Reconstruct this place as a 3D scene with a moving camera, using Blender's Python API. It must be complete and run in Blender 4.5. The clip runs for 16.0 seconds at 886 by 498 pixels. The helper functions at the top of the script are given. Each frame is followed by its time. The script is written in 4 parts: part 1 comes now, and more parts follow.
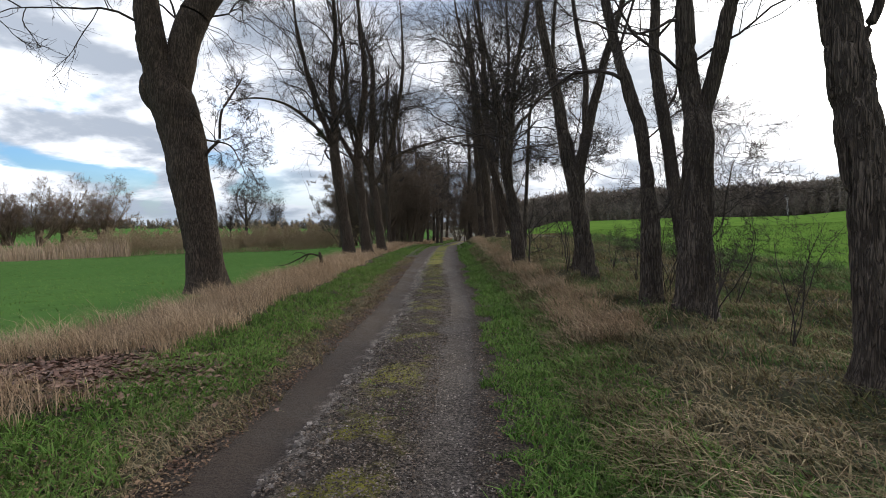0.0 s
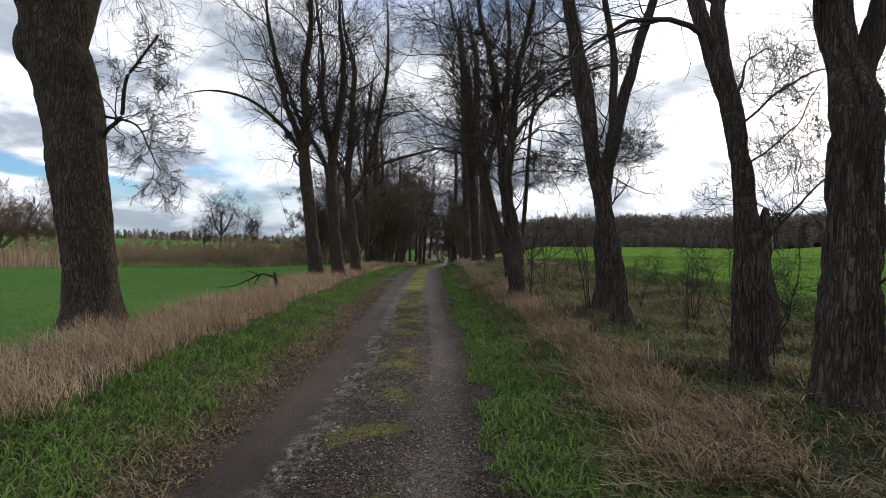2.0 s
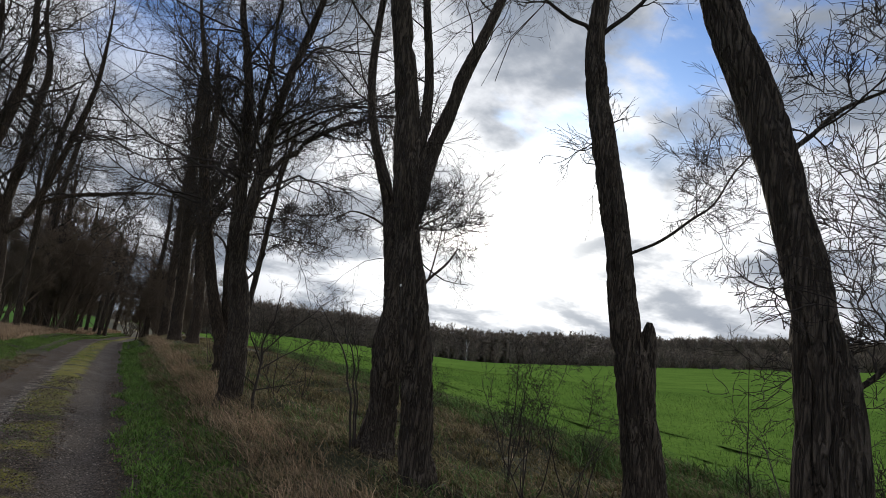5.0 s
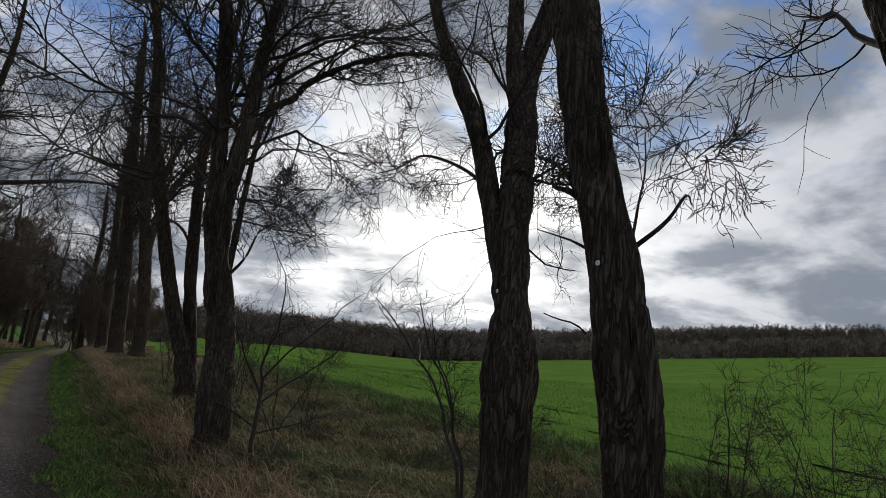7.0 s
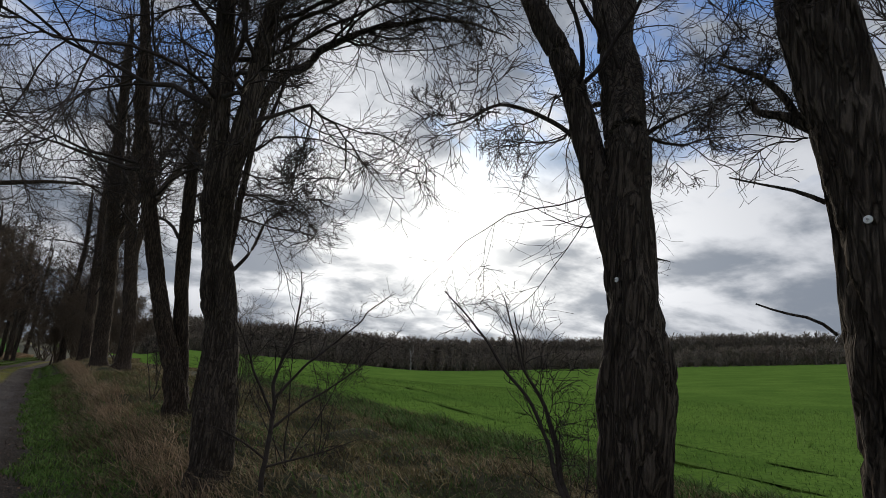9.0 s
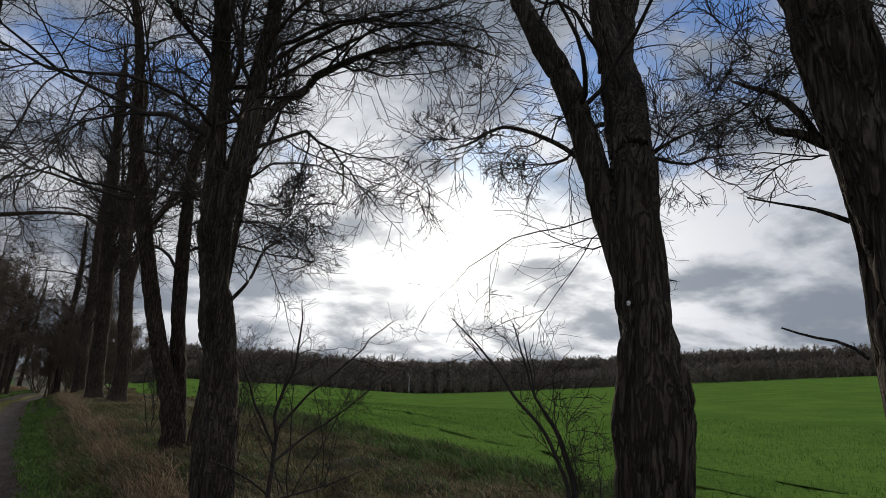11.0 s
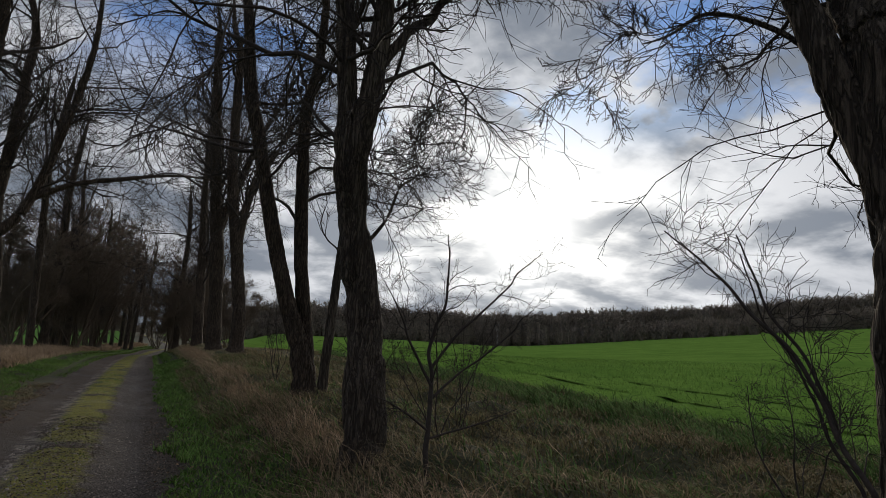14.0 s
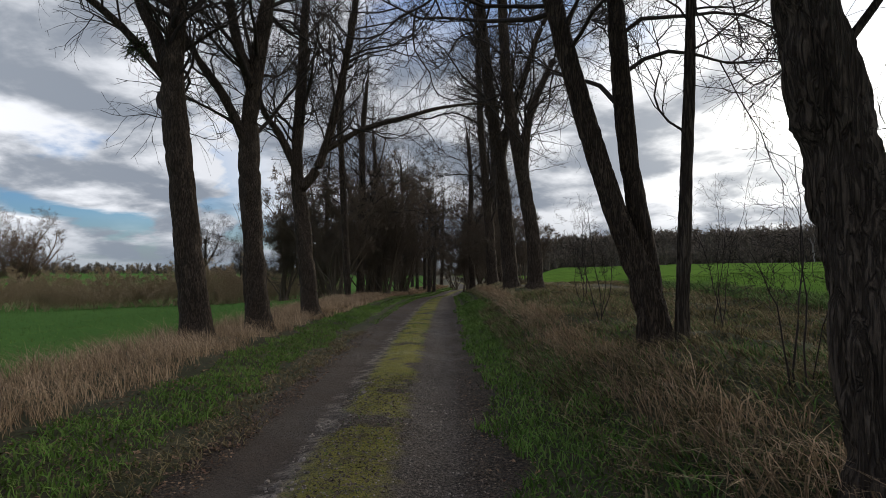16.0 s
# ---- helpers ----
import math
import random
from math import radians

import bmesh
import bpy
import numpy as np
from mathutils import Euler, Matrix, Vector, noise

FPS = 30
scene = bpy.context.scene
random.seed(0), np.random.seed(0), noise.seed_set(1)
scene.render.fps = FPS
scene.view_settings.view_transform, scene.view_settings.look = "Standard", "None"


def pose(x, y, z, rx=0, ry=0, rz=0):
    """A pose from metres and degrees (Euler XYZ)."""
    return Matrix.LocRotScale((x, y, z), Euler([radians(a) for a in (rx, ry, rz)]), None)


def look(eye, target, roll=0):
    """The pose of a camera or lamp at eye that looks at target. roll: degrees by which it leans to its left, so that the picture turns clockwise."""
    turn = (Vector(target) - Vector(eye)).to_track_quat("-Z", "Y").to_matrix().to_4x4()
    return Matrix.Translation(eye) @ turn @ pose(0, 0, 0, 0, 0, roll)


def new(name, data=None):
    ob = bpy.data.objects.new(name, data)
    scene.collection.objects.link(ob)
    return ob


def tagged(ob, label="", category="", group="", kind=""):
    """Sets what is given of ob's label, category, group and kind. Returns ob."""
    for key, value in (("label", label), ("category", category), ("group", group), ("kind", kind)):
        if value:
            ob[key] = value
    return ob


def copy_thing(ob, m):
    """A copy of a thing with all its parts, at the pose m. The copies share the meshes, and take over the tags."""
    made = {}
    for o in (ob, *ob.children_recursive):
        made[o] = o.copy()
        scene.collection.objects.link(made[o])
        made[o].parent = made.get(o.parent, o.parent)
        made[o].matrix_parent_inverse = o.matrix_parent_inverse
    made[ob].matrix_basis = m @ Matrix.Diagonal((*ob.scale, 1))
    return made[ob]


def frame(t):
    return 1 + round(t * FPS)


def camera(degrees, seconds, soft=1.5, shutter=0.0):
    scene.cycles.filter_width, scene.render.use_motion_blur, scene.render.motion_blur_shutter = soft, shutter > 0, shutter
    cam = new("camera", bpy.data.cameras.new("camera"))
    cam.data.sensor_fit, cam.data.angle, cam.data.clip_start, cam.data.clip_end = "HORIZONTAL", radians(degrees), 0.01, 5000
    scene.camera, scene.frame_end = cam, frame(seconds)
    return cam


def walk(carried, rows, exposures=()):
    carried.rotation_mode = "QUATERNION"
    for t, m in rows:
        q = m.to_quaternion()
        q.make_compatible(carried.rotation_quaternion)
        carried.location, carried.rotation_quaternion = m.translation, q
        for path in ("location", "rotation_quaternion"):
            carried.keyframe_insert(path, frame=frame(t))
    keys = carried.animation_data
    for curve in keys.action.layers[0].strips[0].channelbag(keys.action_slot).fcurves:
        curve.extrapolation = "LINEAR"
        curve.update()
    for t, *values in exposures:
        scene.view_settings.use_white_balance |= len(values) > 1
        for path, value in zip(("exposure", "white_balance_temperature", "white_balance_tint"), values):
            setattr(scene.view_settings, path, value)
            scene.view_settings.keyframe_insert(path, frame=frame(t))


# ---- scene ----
cam = camera(70.0, 16.0, 0.8)
# seconds, eye and target in metres, roll in degrees
PATH = [
    (0, (-0.095, 0.018, 1.488), (-0.069, 2.017, 1.414), -0.6),
    (0.5, (-0.071, 0.917, 1.46), (-0.046, 2.916, 1.42), -0.3),
    (1, (-0.056, 1.794, 1.452), (-0.036, 3.793, 1.426), -0.6),
    (1.5, (-0.038, 2.682, 1.455), (0.006, 4.682, 1.449), 0.1),
    (2, (-0.018, 3.504, 1.473), (0.062, 5.502, 1.466), 1.5),
    (2.5, (0.048, 4.319, 1.498), (0.192, 6.313, 1.474), 3.0),
    (3, (0.056, 5.075, 1.477), (0.321, 7.058, 1.484), 5.1),
    (3.5, (0.092, 5.749, 1.476), (0.557, 7.693, 1.554), 5.9),
    (4, (0.201, 6.392, 1.465), (0.84, 8.277, 1.662), 6.9),
    (4.2, (0.25, 6.596, 1.438), (0.949, 8.452, 1.698), 7.5),
    (6.3, (0.399, 9.879, 1.591), (1.419, 11.559, 1.96), 6.6),
    (6.5, (0.427, 10.182, 1.558), (1.451, 11.86, 1.928), 6.4),
    (7, (0.452, 10.879, 1.558), (1.487, 12.55, 1.925), 6.3),
    (7.5, (0.502, 11.397, 1.529), (1.543, 13.064, 1.898), 6.2),
    (8, (0.634, 11.791, 1.538), (1.69, 13.448, 1.91), 5.9),
    (8.5, (0.661, 12.062, 1.526), (1.72, 13.714, 1.912), 6.0),
    (9, (0.647, 12.191, 1.544), (1.706, 13.84, 1.945), 5.9),
    (11.5, (0.632, 12.284, 1.582), (1.687, 13.912, 2.069), 4.3),
    (12, (0.618, 12.291, 1.585), (1.669, 13.917, 2.085), 4.2),
    (12.5, (0.586, 12.298, 1.58), (1.624, 13.937, 2.063), 4.4),
    (13, (0.514, 12.336, 1.537), (1.525, 14.008, 1.965), 4.8),
    (13.5, (0.445, 12.554, 1.451), (1.396, 14.273, 1.823), 4.9),
    (14, (0.328, 12.845, 1.4), (1.184, 14.625, 1.71), 3.9),
    (14.5, (0.192, 13.702, 1.309), (0.894, 15.557, 1.569), 3.8),
    (15, (0.18, 14.401, 1.292), (0.723, 16.316, 1.489), 2.5),
    (15.5, (0.24, 15.179, 1.275), (0.593, 17.142, 1.425), 1.5),
    (16, (0.394, 15.776, 1.34), (0.434, 17.775, 1.412), -0.4),
]
EXPOSURES = [(0.0, 1.1), (1.5, 0.95), (3.0, 1.0), (4.2, 0.85), (6.3, 0.15), (9.0, 0.17), (13.0, 0.12), (14.5, 0.0), (15.2, 0.0), (16.0, 0.32)]
walk(cam, [(t, look(eye, target, roll)) for t, eye, target, roll in PATH], EXPOSURES)

# ---- sky and sun ----
SUN_BEARING, SUN_HEIGHT = 33.3, 11.0
SUN_DIR = Vector((math.sin(radians(SUN_BEARING)) * math.cos(radians(SUN_HEIGHT)),
                  math.cos(radians(SUN_BEARING)) * math.cos(radians(SUN_HEIGHT)), math.sin(radians(SUN_HEIGHT))))


class Nodes:
    """Short-hand for a node tree."""

    def __init__(self, tree):
        self.tree = tree
        tree.nodes.clear()

    def add(self, kind, ins=(), **props):
        n = self.tree.nodes.new(kind)
        for key, value in props.items():
            setattr(n, key, value)
        for key, value in dict(ins).items():
            if isinstance(value, bpy.types.NodeSocket):
                self.tree.links.new(value, n.inputs[key])
            else:
                n.inputs[key].default_value = value
        return n

    def maths(self, op, a, b=0.0, clamp=False):
        return self.add("ShaderNodeMath", {0: a, 1: b}, operation=op, use_clamp=clamp).outputs[0]

    def noise(self, vec, scale, detail=4.0, rough=0.55, warp=0.0):
        return self.add("ShaderNodeTexNoise", {"Vector": vec, "Scale": scale, "Detail": detail, "Roughness": rough, "Distortion": warp}).outputs["Fac"]

    def step(self, value, lo, hi, a=0.0, b=1.0):
        return self.add("ShaderNodeMapRange", {"Value": value, "From Min": lo, "From Max": hi, "To Min": a, "To Max": b},
                        interpolation_type="SMOOTHSTEP").outputs[0]

    def mix(self, fac, a, b, blend="MIX"):
        n = self.tree.nodes.new("ShaderNodeMix")
        n.data_type, n.blend_type = "RGBA", blend
        for sock, value in ((n.inputs[0], fac), (n.inputs[6], a), (n.inputs[7], b)):
            if isinstance(value, bpy.types.NodeSocket):
                self.tree.links.new(value, sock)
            else:
                sock.default_value = value
        return n.outputs[2]


def make_sky():
    w = bpy.data.worlds.new("sky")
    scene.world = w
    w.use_nodes = True
    n = Nodes(w.node_tree)
    way = n.add("ShaderNodeTexCoord").outputs["Generated"]
    sky = n.add("ShaderNodeTexSky", sky_type="NISHITA", sun_disc=False, sun_elevation=radians(SUN_HEIGHT), sun_rotation=radians(SUN_BEARING)).outputs[0]
    xyz = n.add("ShaderNodeSeparateXYZ", {0: way})
    z = n.maths("MAXIMUM", xyz.outputs["Z"], 0.0)
    depth = n.maths("ADD", z, 0.26)
    flat = n.add("ShaderNodeCombineXYZ", {"X": n.maths("DIVIDE", xyz.outputs["X"], depth), "Y": n.maths("DIVIDE", xyz.outputs["Y"], depth), "Z": 0.37}).outputs[0]
    cover = n.noise(flat, 1.7, 8.0, 0.54, 0.2)
    lumps = n.noise(flat, 2.5, 8.0, 0.53, 0.15)
    toward = n.add("ShaderNodeVectorMath", {0: way, 1: SUN_DIR}, operation="DOT_PRODUCT").outputs["Value"]
    toward = n.maths("MAXIMUM", toward, 0.0)
    # low cloud spreads the glow along the horizon more than upwards
    squat = n.add("ShaderNodeVectorMath", {0: n.add("ShaderNodeVectorMath", {0: way, 1: (1, 1, 2.0)}, operation="MULTIPLY").outputs[0]}, operation="NORMALIZE").outputs[0]
    along = n.add("ShaderNodeVectorMath", {0: squat, 1: Vector((SUN_DIR.x, SUN_DIR.y, SUN_DIR.z * 2.0)).normalized()}, operation="DOT_PRODUCT").outputs["Value"]
    along = n.maths("MAXIMUM", along, 0.0)
    wide, near = n.maths("POWER", along, 5.0), n.maths("POWER", along, 20.0)
    core = n.maths("POWER", toward, 400.0)
    # thin cloud lets the sun's light through, thick cloud is grey underneath
    thin = n.step(lumps, 0.36, 0.64)
    back = n.add("ShaderNodeMapRange", {"Value": toward, "From Min": 0.88, "From Max": 0.3, "To Min": 0.0, "To Max": 1.0}).outputs[0]
    shine = n.maths("ADD", n.maths("MULTIPLY", near, 4.0), n.maths("ADD", n.maths("MULTIPLY", wide, 3.4), n.maths("ADD", 2.3, n.maths("MULTIPLY", back, 5.2))))
    lit = n.maths("MULTIPLY", n.step(lumps, 0.40, 0.60, 0.18, 1.0), shine)
    glow = n.maths("ADD", lit, n.maths("ADD", n.maths("MULTIPLY", core, 14.0), n.maths("MULTIPLY", near, 1.2)))
    base = n.mix(thin, (1.25, 1.56, 2.05, 1), (1.4, 1.58, 1.9, 1))
    warm = n.mix(near, (1.0, 1.0, 1.02, 1), (1.0, 0.97, 0.90, 1))
    lightc = n.mix(1.0, warm, n.add("ShaderNodeCombineColor", {"Red": glow, "Green": glow, "Blue": glow}).outputs[0], "MULTIPLY")
    cloud = n.mix(1.0, base, lightc, "ADD")
    gaps = n.step(cover, 0.40, 0.50)
    haze = n.step(z, 0.0, 0.09, 1.0, 0.0)
    # the cloud bank is closed low down on the sun's side
    bank = n.maths("MULTIPLY", n.step(along, 0.55, 0.75), n.step(z, 0.28, 0.46, 1.0, 0.0))
    gaps = n.maths("MAXIMUM", gaps, n.maths("MAXIMUM", haze, bank))
    blue = n.mix(1.0, sky, (0.42, 0.68, 1.2, 1), "MULTIPLY")
    low = n.mix(n.maths("MULTIPLY", haze, 0.75), cloud, n.mix(wide, (1.9, 2.3, 2.8, 1), (1.9, 2.1, 2.45, 1)))
    colour = n.mix(gaps, blue, low)
    bg = n.add("ShaderNodeBackground", {"Color": colour, "Strength": 0.1})
    out = n.add("ShaderNodeOutputWorld", {"Surface": bg.outputs[0]})


make_sky()
sun = new("sun", bpy.data.lights.new("sun", "SUN"))
sun.data.energy, sun.data.angle, sun.data.color = 1.5, radians(12.0), (1.0, 0.88, 0.70)
sun.matrix_world = look(SUN_DIR * 50, (0, 0, 0))


# ---- materials ----
def material(name, colours, scale, rough=0.9, bump=0.3, fine=40.0, stretch=(1, 1, 1), vary=0.0, gloss=0.2, through_light=0.0, cut=(0.42, 0.72), depth=0.02):
    """Three colours mixed by noise at two sizes, with a bump of the fine one."""
    m = bpy.data.materials.new(name)
    m.use_nodes = True
    n = Nodes(m.node_tree)
    where = n.add("ShaderNodeMapping", {"Vector": n.add("ShaderNodeTexCoord").outputs["Object"], "Scale": stretch}).outputs[0]
    big, small = n.noise(where, scale, 5.0, 0.6), n.noise(where, fine, 6.0, 0.65)
    c = n.mix(n.step(big, 0.35, 0.65), (*colours[0], 1), (*colours[1], 1))
    c = n.mix(n.step(small, *cut), c, (*colours[2], 1))
    if vary:
        island = n.add("ShaderNodeNewGeometry").outputs["Random Per Island"]
        c = n.mix(1.0, c, n.add("ShaderNodeCombineColor", {k: n.step(island, 0, 1, 1 - vary, 1 + vary) for k in ("Red", "Green", "Blue")}).outputs[0], "MULTIPLY")
    b = n.add("ShaderNodeBump", {"Height": small, "Strength": bump, "Distance": depth}).outputs[0]
    s = n.add("ShaderNodeBsdfPrincipled", {"Base Color": c, "Roughness": rough, "Normal": b, "Specular IOR Level": gloss})
    shader = s.outputs[0]
    if through_light:
        t = n.add("ShaderNodeBsdfTranslucent", {"Color": c})
        shader = n.add("ShaderNodeMixShader", {0: through_light, 1: shader, 2: t.outputs[0]}).outputs[0]
    n.add("ShaderNodeOutputMaterial", {"Surface": shader})
    return m


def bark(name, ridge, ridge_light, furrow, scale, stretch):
    """Long ridges parted by a net of narrow dark furrows, their shade put into the colour."""
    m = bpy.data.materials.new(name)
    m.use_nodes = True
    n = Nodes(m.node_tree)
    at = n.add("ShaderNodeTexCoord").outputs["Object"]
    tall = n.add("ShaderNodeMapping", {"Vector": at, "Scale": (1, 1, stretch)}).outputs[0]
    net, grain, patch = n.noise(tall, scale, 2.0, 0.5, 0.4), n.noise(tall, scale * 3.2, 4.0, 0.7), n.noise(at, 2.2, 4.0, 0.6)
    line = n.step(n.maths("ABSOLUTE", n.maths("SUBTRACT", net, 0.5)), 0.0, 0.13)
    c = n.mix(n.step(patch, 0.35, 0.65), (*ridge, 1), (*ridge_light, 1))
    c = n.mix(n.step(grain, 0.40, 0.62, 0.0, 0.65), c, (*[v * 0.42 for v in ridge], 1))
    # crease shade in the colour: darkest where the bump is lowest
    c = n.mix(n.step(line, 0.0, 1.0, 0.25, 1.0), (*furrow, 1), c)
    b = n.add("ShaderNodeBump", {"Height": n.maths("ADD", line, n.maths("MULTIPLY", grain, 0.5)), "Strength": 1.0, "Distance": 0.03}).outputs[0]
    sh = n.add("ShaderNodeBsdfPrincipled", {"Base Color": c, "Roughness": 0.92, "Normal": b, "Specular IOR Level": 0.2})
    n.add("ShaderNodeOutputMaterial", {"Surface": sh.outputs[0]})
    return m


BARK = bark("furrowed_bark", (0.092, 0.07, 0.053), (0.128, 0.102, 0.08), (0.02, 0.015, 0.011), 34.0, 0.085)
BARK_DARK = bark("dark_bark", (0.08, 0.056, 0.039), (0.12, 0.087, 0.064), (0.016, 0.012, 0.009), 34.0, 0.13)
# near-black: the dark of branches against bright sky is put into the colour
TWIG = material("backlit_twig_bark", ((0.032, 0.025, 0.021), (0.05, 0.039, 0.033), (0.022, 0.017, 0.015)), 1.5, 0.9, 0.2, 30.0)
WEEDS = material("weeds", ((0.06, 0.12, 0.03), (0.1, 0.165, 0.048), (0.12, 0.136, 0.06)), 1.5, 0.8, 0.1, 20.0, vary=0.5, through_light=0.2, gloss=0.08)
HEAP = material("wet_leaves", ((0.17, 0.095, 0.07), (0.25, 0.155, 0.11), (0.09, 0.05, 0.04)), 6.0, 0.6, 0.2, 30.0, vary=0.5)
CHIP = material("litter_chips", ((0.07, 0.05, 0.037), (0.19, 0.145, 0.11), (0.022, 0.016, 0.012)), 9.0, 0.9, 0.2, 60.0, vary=0.6)
RUT = material("wheel_rut", ((0.085, 0.15, 0.03), (0.1, 0.17, 0.035), (0.065, 0.11, 0.025)), 0.8, 0.95, 0.4, 9.0, gloss=0.0)
PALE = material("birch_bark", ((0.5, 0.48, 0.45), (0.6, 0.58, 0.55), (0.3, 0.28, 0.26)), 2.0, 0.9, 0.1, 9.0)
SHRUB = material("shrub_twigs", ((0.1, 0.075, 0.055), (0.15, 0.11, 0.08), (0.07, 0.055, 0.04)), 0.5, 0.95, 0.2, 20.0)
WILLOW = material("willow_twigs", ((0.15, 0.1, 0.07), (0.2, 0.14, 0.098), (0.1, 0.07, 0.05)), 0.5, 0.95, 0.2, 20.0)
HEDGE = material("hedge_twigs", ((0.34, 0.25, 0.15), (0.42, 0.31, 0.19), (0.24, 0.19, 0.12)), 0.4, 0.95, 0.2, 20.0)
GREEN = material("verge_grass", ((0.07, 0.15, 0.025), (0.12, 0.215, 0.045), (0.16, 0.165, 0.065)), 0.9, 0.75, 0.1, 30.0, vary=0.5, through_light=0.25, gloss=0.08)
STRAW = material("dry_grass", ((0.31, 0.22, 0.14), (0.43, 0.315, 0.21), (0.17, 0.115, 0.072)), 0.7, 0.85, 0.1, 30.0, vary=0.5, through_light=0.25, gloss=0.08)
MIXED = material("rank_grass", ((0.15, 0.122, 0.062), (0.26, 0.2, 0.122), (0.066, 0.08, 0.03)), 0.8, 0.85, 0.1, 12.0, vary=0.55, through_light=0.2, gloss=0.08)
CROP = material("winter_wheat", ((0.105, 0.19, 0.036), (0.14, 0.232, 0.045), (0.065, 0.12, 0.028)), 0.3, 0.7, 0.1, 10.0, vary=0.5, through_light=0.25, gloss=0.08)
LEAF = material("fallen_leaves", ((0.13, 0.07, 0.045), (0.22, 0.14, 0.08), (0.05, 0.03, 0.022)), 4.0, 0.7, 0.2, 30.0, vary=0.5)
STONE = material("gravel", ((0.15, 0.125, 0.105), (0.25, 0.215, 0.185), (0.06, 0.048, 0.04)), 6.0, 0.8, 0.3, 60.0, vary=0.55)
MISTLETOE = material("mistletoe_leaf", ((0.03, 0.04, 0.015), (0.05, 0.06, 0.022), (0.02, 0.025, 0.012)), 6.0, 0.7, 0.1, 30.0, vary=0.4)
REED = material("reeds", ((0.36, 0.25, 0.17), (0.43, 0.31, 0.21), (0.26, 0.18, 0.12)), 0.3, 0.9, 0.1, 6.0, vary=0.25)
PINE = material("far_woods", ((0.15, 0.118, 0.093), (0.19, 0.155, 0.125), (0.09, 0.085, 0.062)), 0.08, 0.95, 0.1, 1.0, vary=0.3)
TAG = material("white_tag", ((0.75, 0.75, 0.72), (0.8, 0.8, 0.78), (0.66, 0.66, 0.62)), 20.0, 0.5, 0.05, 60.0)
STEEL = material("nail_steel", ((0.35, 0.34, 0.33), (0.4, 0.39, 0.38), (0.25, 0.22, 0.2)), 40.0, 0.4, 0.1, 90.0, gloss=0.5)
SOIL = material("grass_floor", ((0.035, 0.04, 0.017), (0.06, 0.055, 0.028), (0.022, 0.018, 0.012)), 1.2, 0.95, 0.6, 26.0)
FIELD = material("crop_field", ((0.09, 0.165, 0.03), (0.13, 0.222, 0.041), (0.064, 0.115, 0.024)), 0.28, 0.9, 0.9, 7.0, (1, 1, 1), gloss=0.0)
MEADOW = material("sown_field", ((0.075, 0.15, 0.038), (0.09, 0.17, 0.045), (0.062, 0.12, 0.034)), 0.06, 0.9, 0.7, 6.0, gloss=0.0)


def make_road_material():
    """Two worn wheel tracks of trodden gravel, a mossy middle and a dark damp edge."""
    m = bpy.data.materials.new("dirt_road")
    m.use_nodes = True
    n = Nodes(m.node_tree)
    where = n.add("ShaderNodeTexCoord").outputs["Object"]
    across = n.add("ShaderNodeAttribute", attribute_name="across").outputs["Fac"]
    big, mid, grit = n.noise(where, 0.9, 5.0, 0.6), n.noise(where, 5.0, 5.0, 0.65), n.noise(where, 42.0, 5.0, 0.75)
    wob = n.maths("ADD", across, n.maths("MULTIPLY", n.maths("SUBTRACT", mid, 0.5), 0.40))

    def band(a, b, soft=0.1):
        return n.maths("MULTIPLY", n.step(wob, a - soft, a + soft), n.step(wob, b + soft, b - soft))

    # damp dark litter everywhere, worn through by the wheels
    c = n.mix(n.step(grit, 0.42, 0.64), (0.016, 0.011, 0.008, 1), (0.118, 0.086, 0.064, 1))
    mud = n.mix(n.step(big, 0.35, 0.65), (0.04, 0.027, 0.02, 1), (0.066, 0.048, 0.038, 1))
    c = n.mix(n.maths("MULTIPLY", band(-0.98, -0.5), n.step(grit, 0.3, 0.62, 0.35, 0.95)), c, mud)
    shards = n.mix(n.step(mid, 0.42, 0.6), (0.05, 0.038, 0.029, 1), (0.27, 0.225, 0.19, 1))
    c = n.mix(n.maths("MULTIPLY", band(-0.52, -0.3), n.step(grit, 0.4, 0.55, 0.2, 0.9)), c, shards)
    gravel = n.mix(n.step(grit, 0.40, 0.62), (0.016, 0.012, 0.0095, 1), (0.145, 0.118, 0.102, 1))
    c = n.mix(n.maths("MULTIPLY", band(0.26, 0.76), n.step(mid, 0.3, 0.55, 0.6, 1.0)), c, gravel)
    middle = band(-0.34, 0.24)
    along = n.add("ShaderNodeSeparateXYZ", {0: where}).outputs["Y"]
    more = n.step(along, 10.0, 22.0, 0.0, 0.09)
    moss = n.maths("MULTIPLY", middle, n.step(n.maths("ADD", n.noise(where, 1.1, 4.0, 0.6), more), 0.47, 0.58))
    c = n.mix(n.maths("MULTIPLY", moss, n.step(grit, 0.36, 0.55, 0.25, 0.95)), c, n.mix(mid, (0.07, 0.08, 0.008, 1), (0.34, 0.30, 0.03, 1)))
    height = n.maths("ADD", grit, n.maths("MULTIPLY", mid, 0.5))
    b = n.add("ShaderNodeBump", {"Height": height, "Strength": 1.0, "Distance": 0.04}).outputs[0]
    rough = n.step(big, 0.3, 0.7, 0.62, 0.9)
    s = n.add("ShaderNodeBsdfPrincipled", {"Base Color": c, "Roughness": rough, "Normal": b, "Specular IOR Level": 0.2})
    n.add("ShaderNodeOutputMaterial", {"Surface": s.outputs[0]})
    return m


ROAD = make_road_material()


# ---- building blocks ----
rng = np.random.default_rng(7)


